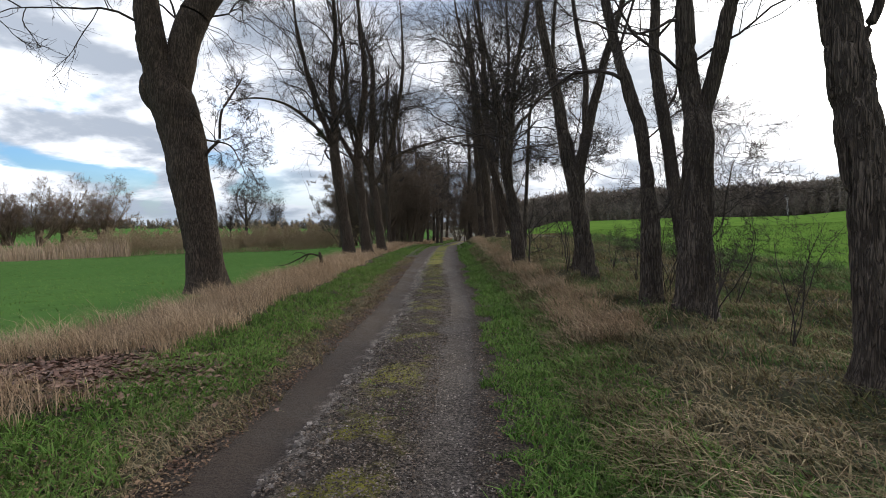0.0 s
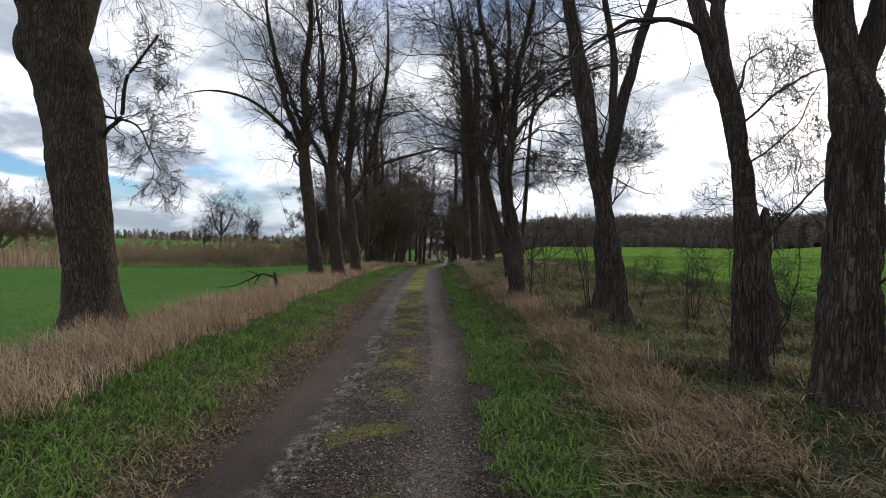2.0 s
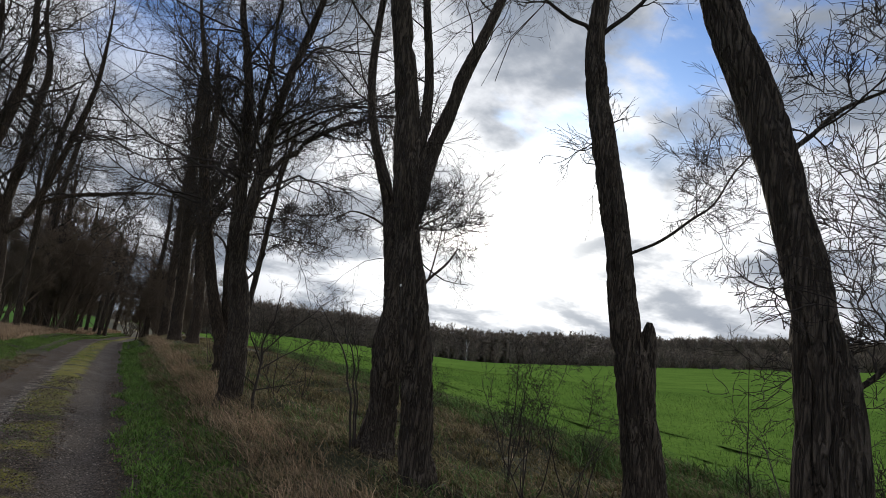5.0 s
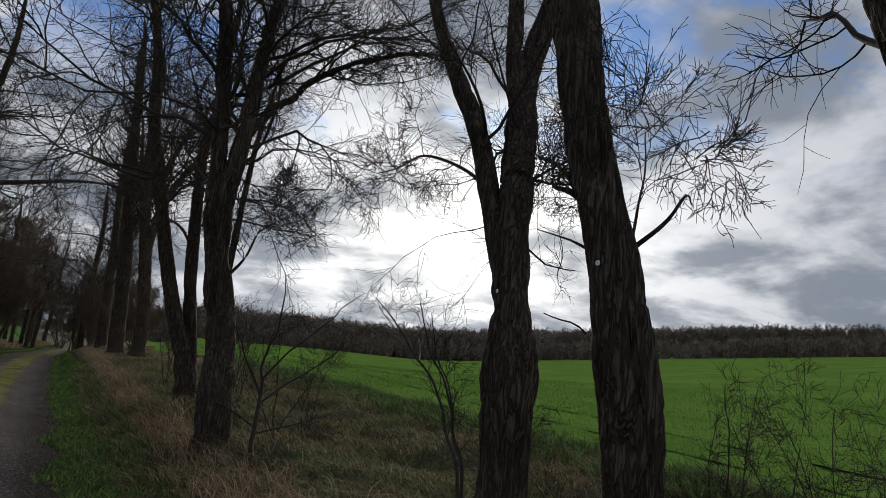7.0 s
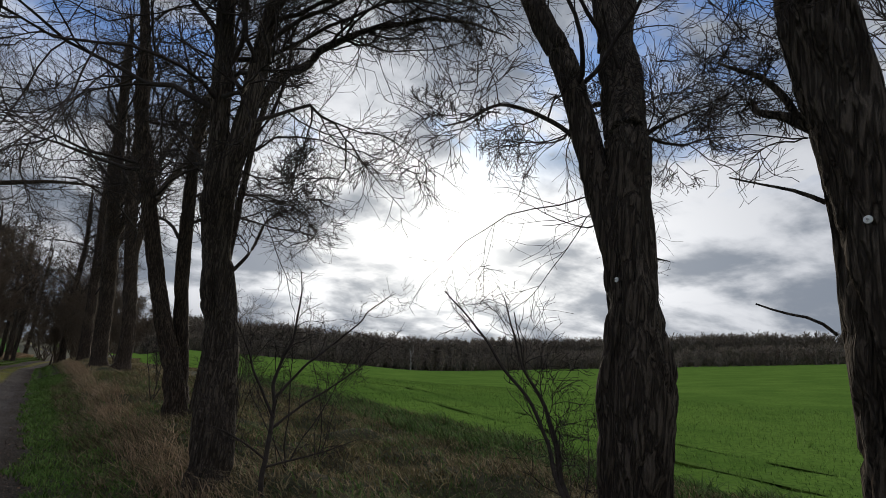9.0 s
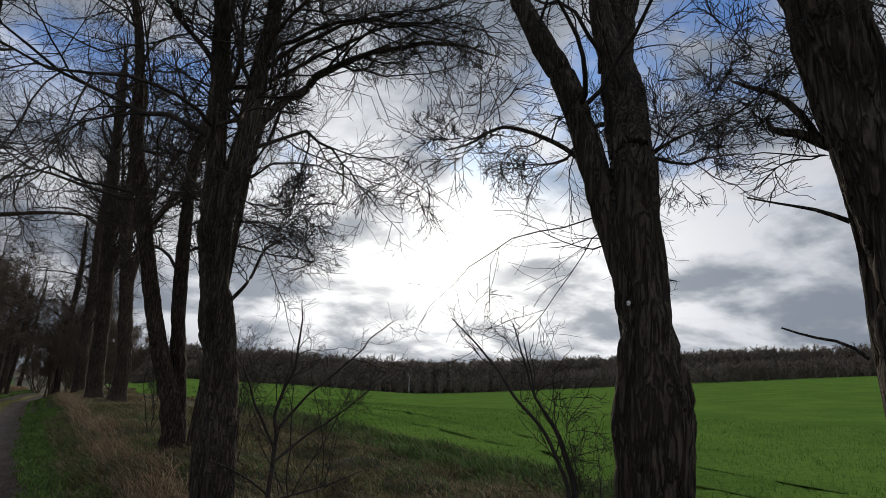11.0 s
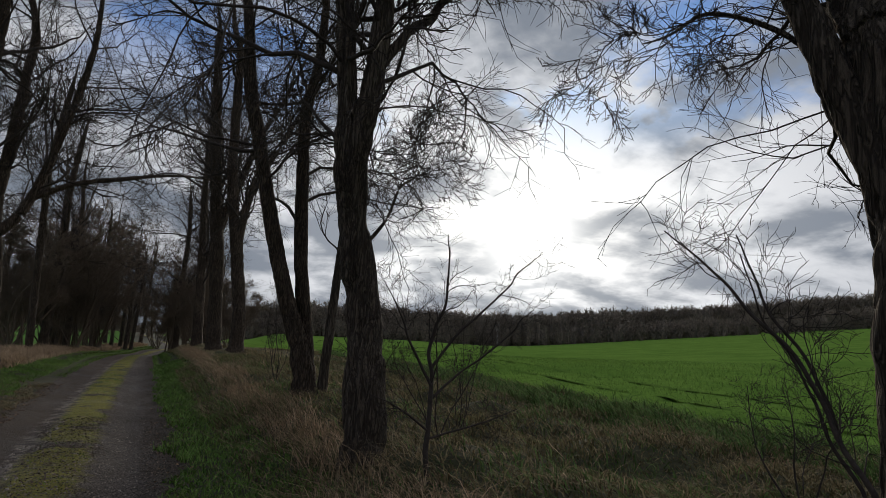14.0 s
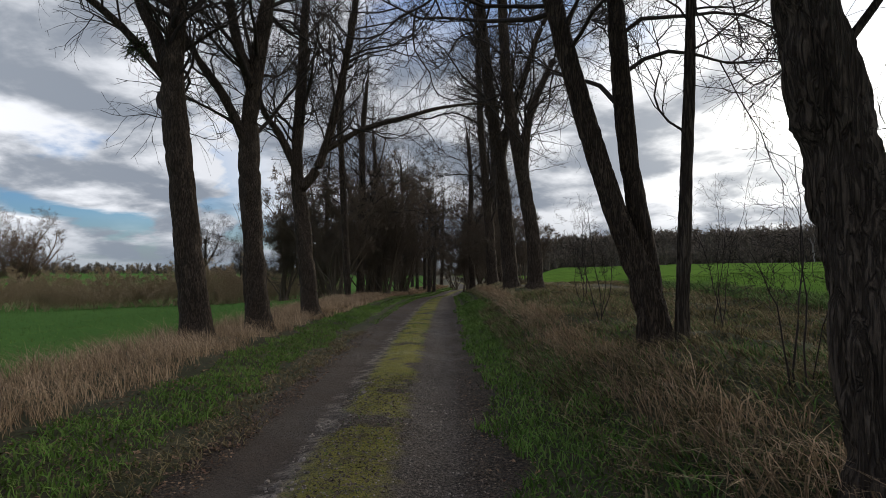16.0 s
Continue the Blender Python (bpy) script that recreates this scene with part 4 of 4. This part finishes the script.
make_sapling(2.95, 14.12, ([(2.95, 14.12, 0.2, 0.014), (2.83, 14.4, 1.2, 0.010), (2.65, 14.7, 1.7, 0.007), (2.46, 14.98, 2.0, 0.003)],
                           [(2.97, 14.12, 0.2, 0.012), (2.92, 14.45, 1.2, 0.009), (2.82, 14.7, 1.7, 0.006), (2.74, 14.82, 2.0, 0.003)],
                           [(2.99, 14.14, 0.2, 0.011), (3.0, 14.5, 1.1, 0.008), (2.98, 14.8, 1.6, 0.005), (2.93, 14.95, 1.95, 0.003)]), "leafless sapling with long bowed shoots beside a trunk", 91)
make_sapling(2.55, 17.38, ([(2.55, 17.38, 0.2, 0.024), (2.52, 17.45, 0.8, 0.02), (2.54, 17.5, 1.3, 0.016), (2.62, 17.5, 1.8, 0.011), (2.66, 17.52, 2.35, 0.004)],
                           [(2.54, 17.5, 1.25, 0.013), (2.85, 17.5, 1.6, 0.01), (3.2, 17.5, 1.95, 0.007), (3.58, 17.5, 2.3, 0.003)],
                           [(2.53, 17.47, 1.1, 0.013), (2.35, 17.5, 1.45, 0.01), (2.2, 17.5, 1.7, 0.006), (2.06, 17.5, 1.9, 0.003)],
                           [(2.54, 17.48, 1.0, 0.012), (2.9, 17.55, 1.25, 0.009), (3.3, 17.6, 1.55, 0.006), (3.6, 17.6, 1.8, 0.003)],
                           [(2.53, 17.45, 0.75, 0.01), (2.2, 17.3, 0.95, 0.007), (1.9, 17.2, 1.05, 0.003)],
                           [(2.53, 17.45, 0.7, 0.01), (2.9, 17.4, 0.8, 0.007), (3.3, 17.4, 0.95, 0.003)]), "branching leafless sapling in rough grass", 92)

# ---- mistletoe in the crown of an avenue tree ----
gen = np.random.default_rng(6)
clump = thing("mistletoe", -4.92, 27.28, 5.45, "dark round clump of mistletoe on a bare limb", "mistletoe")
way = gen.normal(0, 1, (90, 3))
paths = wander(np.zeros((90, 3)), way, gen.uniform(0.16, 0.3, 90), 4, 0.2, 0.0, gen)
v, q = strips(paths, np.linspace(0.006, 0.003, 5)[None] * np.ones((90, 1)), 4)
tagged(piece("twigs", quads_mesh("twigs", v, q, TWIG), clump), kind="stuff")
tips = paths[:, 2:].reshape(-1, 3)
a = gen.normal(0, 0.03, (len(tips) * 3, 3))
b = np.cross(a, gen.normal(0, 1, a.shape))
b *= 0.012 / (np.linalg.norm(b, axis=1, keepdims=True) + 1e-9)
c = np.repeat(tips, 3, axis=0)
v = np.stack([c, c + a * 0.5 + b, c + a, c + a * 0.5 - b], axis=1)
tagged(piece("leaves", quads_mesh("leaves", v, np.arange(len(c) * 4).reshape(-1, 4), MISTLETOE), clump), kind="stuff")

# ---- dead branch lying in the dry grass ----
dead = thing("dead_branch", -4.0, 20.85, spot(-4.0, 20.85), "dead dark branch lying snapped in dry grass", "branch")
gen = np.random.default_rng(5)
v, q = barked(spline([(0.18, 0.1, -0.05, 0.045), (0.16, 0.05, 0.25, 0.05), (0.12, 0.0, 0.5, 0.04), (0.1, 0, 0.56, 0.02)], 0.04), 14, 0.008, 71)
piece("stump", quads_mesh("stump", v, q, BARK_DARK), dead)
for nodes in ([(0.12, 0, 0.42, 0.03), (-0.2, -0.05, 0.5, 0.026), (-0.55, -0.1, 0.34, 0.022), (-0.9, -0.1, 0.18, 0.015), (-1.35, -0.1, 0.1, 0.008)], [(-0.25, -0.05, 0.48, 0.02), (-0.42, -0.1, 0.2, 0.017), (-0.5, -0.2, -0.03, 0.012)],
              [(-0.55, -0.1, 0.34, 0.016), (-0.5, -0.2, 0.12, 0.012), (-0.62, -0.25, -0.03, 0.008)], [(-0.3, -0.05, 0.48, 0.016), (-0.6, 0.0, 0.56, 0.011), (-0.8, 0.05, 0.46, 0.006)]):
    line = spline(nodes, 0.05)
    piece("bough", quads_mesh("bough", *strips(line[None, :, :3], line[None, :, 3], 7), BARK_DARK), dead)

# ---- white tree tags ----
def tree_tag(x, y, z, toward):
    d = Vector(toward).normalized()
    tag = thing("tree_tag", x, y, z, "small round white tag nailed to a trunk", "tag", "tree tags")
    m = d.to_track_quat("Z", "Y").to_matrix().to_4x4()
    for name, r, h, mat, lift in (("disc", 0.0135, 0.004, TAG, 0.0), ("nail", 0.0035, 0.004, STEEL, 0.004)):
        bm = bmesh.new()
        bmesh.ops.create_cone(bm, cap_ends=True, segments=24, radius1=r, radius2=r * 0.9, depth=h, matrix=m @ Matrix.Translation((0, 0, lift)))
        me = bpy.data.meshes.new(name)
        bm.to_mesh(me)
        bm.free()
        me.materials.append(mat)
        piece(name, me, tag)


tree_tag(2.662, 13.028, 2.132, (-1.00, -0.09, 0.03))
tree_tag(3.054, 14.324, 2.112, (-1.00, -0.04, 0.03))
tree_tag(-4.717, 13.144, 2.388, (0.99, -0.11, 0.03))

# ---- grasses ----
def fringe(count, y0, y1, u0, u1, seed, power, inner, outer):
    """Places between u0 and u1, thinned out towards the edges inner and outer by a ragged line."""
    x, y = scatter(count, y0, y1, u0, u1, seed, power=power)
    u = np.abs(x - lane_x(y)) + 0.3 * (lattice(x * 1.7, y * 1.7, seed=seed) - 0.5) + 0.25 * (lattice(x * 6, y * 6, seed=seed + 1) - 0.5)
    k = np.random.default_rng(seed).uniform(0, 1, len(x))
    keep = (k < smooth(u, *inner)) & (k < 1 - smooth(u, *outer))
    return x[keep], y[keep]


x, y = fringe(100000, 1.5, 40, 0.8, 2.7, 101, 1.7, (0.88, 1.1), (1.8, 2.4))
blades("verge_grass", x, y, 0.08, 0.008, 0.9, GREEN, "short lush green grass beside the lane", "grass", wind=(0, 0), seed=1)
x, y = fringe(90000, 1.5, 40, -3.0, -0.95, 102, 1.7, (1.15, 1.75), (2.3, 2.8))
blades("verge_grass", x, y, 0.08, 0.008, 0.9, GREEN, "short green grass with fallen leaves", "grass", wind=(0, 0), seed=2)
x, y = fringe(30000, 1.5, 30, -2.1, -0.9, 110, 1.6, (0.95, 1.2), (1.4, 2.0))
blades("rank_grass", x, y, 0.07, 0.006, 1.6, MIXED, "thin yellowing grass at the lane's edge", "grass", seed=11)
x, y = fringe(75000, 2.0, 50, -4.7, -2.0, 103, 1.5, (2.3, 2.8), (4.0, 4.5))
keep = np.hypot((x + 3.3) / 0.95, (y - 6.0) / 0.85) > 1 + 0.4 * (lattice(x * 4, y * 4, seed=77) - 0.5)
blades("dry_grass", x[keep], y[keep], 0.31, 0.0038, 0.8, STRAW, "tall pale dry grass along the field edge", "grass", seed=3, lump=0.5)
x, y = fringe(40000, 7.0, 50, 1.6, 3.3, 104, 1.3, (1.9, 2.25), (2.3, 2.85))
blades("dry_grass", x, y, 0.23, 0.0046, 1.0, STRAW, "pale dry grass on the eastern bank", "grass", wind=(-0.6, -0.3), seed=4)
x, y = scatter(11000, 2, 34, 2.0, 7.4, 115, power=1.4, clump=0.85, size=1.1)
blades("dry_grass", x, y, 0.18, 0.0045, 1.4, STRAW, "matted tufts of dry grass under the trees", "grass", wind=(-0.6, -0.3), seed=14)
x, y = scatter(150000, 1.5, 34, 1.6, 8.8, 105, power=1.5)
blades("rank_grass", x, y, 0.12, 0.0075, 1.5, MIXED, "matted dull grass under the trees", "grass", wind=(-0.6, -0.2), seed=5, lump=0.6)
x, y = scatter(44000, 1.5, 34, 1.8, 7.4, 116, power=1.5, clump=0.6, size=1.0)
blades("verge_grass", x, y, 0.13, 0.007, 1.2, WEEDS, "patches of green grass under the trees", "grass", seed=15, lump=0.6)
x, y = fringe(52000, 1.5, 40, 5.4, 9.8, 106, 1.3, (6.0, 7.4), (8.2, 9.4))
blades("field_weeds", x, y, 0.22, 0.011, 1.0, WEEDS, "lush weeds along the wheat field's edge", "weeds", seed=6, lump=0.55)
x, y = scatter(80000, 3, 50, 8.2, 28, 107, power=1.3)
blades("winter_wheat", x, y, 0.10, 0.006, 0.6, CROP, "short bright green winter wheat", "crop", seed=7)
x, y = scatter(40000, 3, 50, -24, -4.2, 108, power=1.3)
blades("sown_grass", x, y, 0.06, 0.006, 0.6, GREEN, "short green sown crop", "crop", seed=8)
x, y = scatter(9000, 2, 40, -0.36, 0.26, 109, power=1.3, clump=0.8, size=1.2)
x2, y2 = scatter(9000, 16, 70, -0.34, 0.26, 119, power=1.2, clump=0.6)
x, y = np.r_[x, x2], np.r_[y, y2]
blades("moss_grass", x, y, 0.03, 0.004, 1.2, GREEN, "low moss and grass between the wheel tracks", "grass", seed=9)


for seed, lo, hi, h, mat, what in ((201, 1.0, 2.1, 0.08, GREEN, "short green grass beside the lane"), (202, -2.6, -1.1, 0.08, GREEN, "short green grass beside the lane"), (203, -4.4, -2.4, 0.28, STRAW, "tall pale dry grass along the field edge"),
                                   (204, 1.9, 8.2, 0.13, MIXED, "matted dull grass under the trees")):
    name = {0.08: "verge_grass", 0.28: "dry_grass", 0.13: "rank_grass"}[h]
    x, y = scatter(int(5000 * (hi - lo)), -9, 1.8, lo, hi, seed)
    blades(name, x, y, h, 0.009, 0.9, mat, what, "grass", seed=seed)
    x, y = scatter(int(7000 * (hi - lo)), 32, 95, lo, hi, seed + 10)
    blades(name, x, y, h * 1.2, 0.016, 0.9, mat, what, "grass", seed=seed + 10)


def litter(name, x, y, size, mat, label, seed):
    """Fallen leaves: curled quads lying at all angles."""
    gen = np.random.default_rng(seed)
    n = len(x)
    a, s = gen.uniform(0, 6.28, n), size * gen.uniform(0.5, 1.2, n)
    d = np.c_[np.cos(a), np.sin(a), gen.normal(0, 0.25, n)] * s[:, None]
    e = np.c_[-np.sin(a), np.cos(a), gen.normal(0, 0.25, n)] * (s * 0.55)[:, None]
    c = np.c_[x, y, ground_z(x, y) + gen.uniform(0.006, 0.03, n)]
    up = np.array([0, 0, 1.0]) * (s * 0.3)[:, None]
    v = np.stack([c - d, c + e + up, c + d, c - e + up, c], axis=1)
    i = (np.arange(n) * 5)[:, None]
    q = np.concatenate([i + np.array([[0, 4, 2, 1]]), i + np.array([[0, 3, 2, 4]])])
    tagged(new(name, quads_mesh(name, v, q, mat)), label, "leaves", "", "stuff")


x, y = scatter(14000, 1.5, 30, -2.6, -0.92, 111, power=1.6)
litter("fallen_leaves", x, y, 0.022, LEAF, "brown fallen leaves on the verge", 1)
x, y = scatter(6000, 1.5, 26, 0.85, 3.5, 112, power=1.5)
litter("fallen_leaves", x, y, 0.02, LEAF, "brown fallen leaves beside the lane", 2)
g = np.random.default_rng(113)
litter("leaf_heap", -3.3 + g.normal(0, 0.5, 5200), 6.0 + g.normal(0, 0.42, 5200), 0.045, HEAP, "heap of dark wet leaves in the dry grass", 3)
x, y = fringe(26000, 1.5, 24, -0.5, 0.42, 114, 1.7, (-1, -0.5), (0.25, 0.6))
litter("lane_litter", x, y, 0.015, CHIP, "small brown leaf litter on the lane", 4)


def pebbles(name, x, y, size, label, seed):
    gen = np.random.default_rng(seed)
    n = len(x)
    s = size * gen.uniform(0.4, 1.3, (n, 1)) * gen.uniform(0.6, 1.2, (n, 3)) * np.array([[1, 1, 0.55]])
    a = gen.uniform(0, 6.28, n)
    cube = np.array([[-1, -1, -1], [1, -1, -1], [1, 1, -1], [-1, 1, -1], [-0.6, -0.6, 1], [0.6, -0.6, 1], [0.6, 0.6, 1], [-0.6, 0.6, 1]], float)
    c = cube[None] * s[:, None] * gen.uniform(0.7, 1.15, (n, 8, 1))
    r = np.stack([c[..., 0] * np.cos(a)[:, None] - c[..., 1] * np.sin(a)[:, None], c[..., 0] * np.sin(a)[:, None] + c[..., 1] * np.cos(a)[:, None], c[..., 2]], axis=-1)
    v = r + np.c_[x, y, ground_z(x, y) + s[:, 2] * 0.4][:, None]
    i = (np.arange(n) * 8)[:, None]
    q = np.concatenate([i + np.array([f]) for f in ((4, 5, 6, 7), (0, 1, 5, 4), (1, 2, 6, 5), (2, 3, 7, 6), (3, 0, 4, 7))])
    tagged(new(name, quads_mesh(name, v, q, STONE)), label, "gravel", "", "stuff")


x, y = scatter(7000, 1.5, 24, 0.75, 1.12, 117, power=1.6)
litter("edge_litter", x, y, 0.014, CHIP, "dark leaf litter along the lane's edge", 6)
x, y = scatter(6000, 1.5, 24, -1.25, -0.92, 118, power=1.6)
litter("edge_litter", x, y, 0.016, LEAF, "brown leaf litter along the lane's edge", 7)
x, y = scatter(16000, 1.8, 24, -0.5, 0.9, 121, power=1.7)
pebbles("gravel", x, y, 0.0075, "loose grey gravel pressed into the lane", 1)
x, y = scatter(1500, 1.8, 24, -0.56, -0.24, 122, power=1.2, clump=0.6)
pebbles("stones", x, y, 0.02, "pale stones laid bare in a wheel track", 2)

# ---- west of the field: reeds, bushes and lone trees ----
g = np.random.default_rng(131)
x, y = g.uniform(-60, -18, 30000), g.uniform(20, 56, 30000)
keep = (np.hypot(x, y) > 47 + 5 * lattice(x * 0.05, y * 0.05, seed=9)) & (np.hypot(x, y) < 60) & (x < -0.48 * y)
blades("reed_bed", x[keep], y[keep], 1.25, 0.03, 0.25, REED, "pale pinkish reeds beyond the field", "reeds", seed=10)
BUSHES = [make_shrub("hedge_bush", -14, 52, 2.4, "brown leafless bush at the field's far edge", "bush", seed=141 + k, stems=18, lean=0.45, mat=HEDGE, sub=(7, 5, 3), thick=0.022, limbs=8, limb_len=0.4, thin=1.7, group="field hedge", low=0.02, wide=0.35) for k in (0, 1)]
for i in range(64):
    a = radians(-30 + i * 0.34 + g.normal(0, 0.4))
    d = g.uniform(50, 74)
    s = g.uniform(0.45, 1.35)
    x, y = math.sin(a) * d, math.cos(a) * d
    copy_thing(BUSHES[i % 2], pose(x, y, spot(x, y) - 0.03, 0, 0, g.uniform(0, 360))).scale = (s * 1.1, s * 1.1, s)
WIL = make_shrub("willow", -62, 92, 8.6, "round brown leafless willow beyond the reeds", "tree", seed=151, stems=12, lean=0.30, mat=WILLOW, sub=(8, 6, 4), thick=0.16, limbs=8, limb_len=0.34, thin=3.0, group="willows", low=0.15)
for i, (bearing, d, s) in enumerate(((-35.5, 112, 0.85), (-33.6, 108, 0.8), (-31.8, 104, 0.95), (-30.2, 110, 1.02), (-27.6, 104, 1.0), (-37.5, 112, 0.9), (-39.5, 112, 0.9))):
    x, y = math.sin(radians(bearing)) * d, math.cos(radians(bearing)) * d
    copy_thing(WIL, pose(x, y, spot(x, y) - 0.05, 0, 0, 50 * i)).scale = (s, s, s)
LONE = make_tree("field_tree", -31.5, 106, ([(0, 0, 0.6, 0.28), (0.1, 0, 2.4, 0.24), (0.0, 0.1, 4.5, 0.16), (0.1, 0.1, 6, 0.1)], [(0.1, 0, 2.2, 0.16), (-1.2, 0.4, 4.5, 0.1), (-1.6, 0.4, 6, 0.06)], [(0.1, 0, 2.4, 0.16), (1.3, 0.2, 4.6, 0.1), (1.8, 0.4, 6, 0.06)]),
                 "lone bare tree with a fan-shaped crown", top=9.0, low=2.4, seed=161, sides=10, step=0.4, limbs=24, limb_len=3.2, thin=1.3, spread=(25, 60), lift=0.06, group="field trees")
copy_thing(LONE, pose(-27.0, 108, spot(-27, 108) - 0.05, 0, 0, 120)).scale = (0.75, 0.75, 0.75)
copy_thing(LONE, pose(-36.0, 112, spot(-36, 112) - 0.05, 0, 0, 200)).scale = (0.6, 0.6, 0.6)

# ---- far woods behind the eastern field ----
def far_woods(name, arc, distance, low, high, count, seed, conifers, label):
    gen = np.random.default_rng(seed)
    chunks = []
    for i in range(count):
        a, d = radians(gen.uniform(*arc)), distance + gen.uniform(-6, 30)
        x, y = math.sin(a) * d + 0.8, math.cos(a) * d + 12
        z, h = spot(x, y), gen.uniform(low, high)
        if gen.uniform() < conifers:
            tiers = 6
            p = np.array([[[x, y, z + h * t / tiers] for t in range(tiers + 1)]])
            r = np.array([[h * 0.05 * (1.1 - t / tiers) * gen.uniform(0.75, 1.25) for t in range(tiers + 1)]])
            chunks.append(strips(p, r, 6))
            s, dd, l, _ = sprout(p, np.array([h * 0.5]), 40, 0.05, 1.0, (60, 100), 0.42, gen)
            chunks.append(strips(wander(s, dd, l, 2, 0.1, -0.05, gen), np.full((len(s), 3), 0.16) * np.array([[1.8, 1.3, 0.2]]), 3))
        else:
            p = wander(np.array([[x, y, z - 0.2]]), np.array([[gen.normal(0, 0.06), gen.normal(0, 0.06), 1]]), np.array([h]), 5, 0.05, 0.05, gen)
            chunks.append(strips(p, np.linspace(0.16, 0.06, 6)[None], 4))
            s, dd, l, _ = sprout(p, np.array([h * 0.75]), 22, 0.0, 1.0, (20, 60), 0.5, gen)
            p2 = wander(s, dd, l, 3, 0.15, 0.06, gen)
            chunks.append(strips(p2, np.full((len(s), 1), 0.10) * np.array([[1.2, 0.9, 0.7, 0.4]]), 3))
            s, dd, l, _ = sprout(p2, l, 5, 0.2, 1.0, (25, 60), 0.6, gen)
            chunks.append(strips(wander(s, dd, l, 2, 0.15, 0.04, gen), np.full((len(s), 1), 0.07) * np.array([[1.1, 0.8, 0.4]]), 3))
    tagged(new(name, quads_mesh(name, *join(chunks), PINE)), label, "woods", "", "stuff")


far_woods("far_woods", (3, 42), 205, 7.0, 10.0, 1500, 171, 0.3, "dark mixed woods behind the wheat field")
far_woods("far_woods", (36, 70), 255, 8.5, 10.5, 1500, 172, 0.03, "dark leafless woods behind the field's crest")
far_woods("far_woods", (3, 70), 196, 3.0, 5.5, 1500, 174, 0.0, "low brown scrub along the edge of the woods")
far_woods("far_woods", (-60, 3), 330, 2.5, 5.0, 900, 173, 0.0, "low dark woods on the western horizon")
make_shrub("birch", 100.0, 178.0, 9.0, "pale slender birch before the dark woods", "tree", seed=181, stems=2, lean=0.06, mat=PALE, sub=(4, 3, 0), thick=0.09, limbs=4, limb_len=0.22, thin=2.0)


# ---- tractor ruts across the wheat ----
def rut(x0, y0, x1, y1, label="dark wheel rut through the wheat"):
    t = np.linspace(0, 1, 90)
    x, y = x0 + (x1 - x0) * t, y0 + (y1 - y0) * t
    d = np.array([x1 - x0, y1 - y0])
    d /= np.linalg.norm(d)
    side = np.array([-d[1], d[0]])
    rows = []
    for k in (-0.13, 0.0, 0.13):
        w = k + 0.12 * (lattice(t * 40 + k * 9, t * 0 + x0, seed=8) - 0.5)
        px, py = x + side[0] * w, y + side[1] * w
        rows.append(np.c_[px, py, ground_z(px, py) + (0.016 if k else 0.008)])
    v = np.stack(rows, axis=1).reshape(-1, 3)
    i = np.arange(89)[:, None] * 3
    q = np.concatenate([i + np.array([[0, 1, 4, 3]]), i + np.array([[1, 2, 5, 4]])])
    tagged(new("wheel_rut", quads_mesh("wheel_rut", v, q, RUT)), label, "rut", "tractor ruts", "stuff")


for shift in (0.0, 1.9):
    rut(9.5 + shift, 9.0, 23.0 + shift, 150.0)
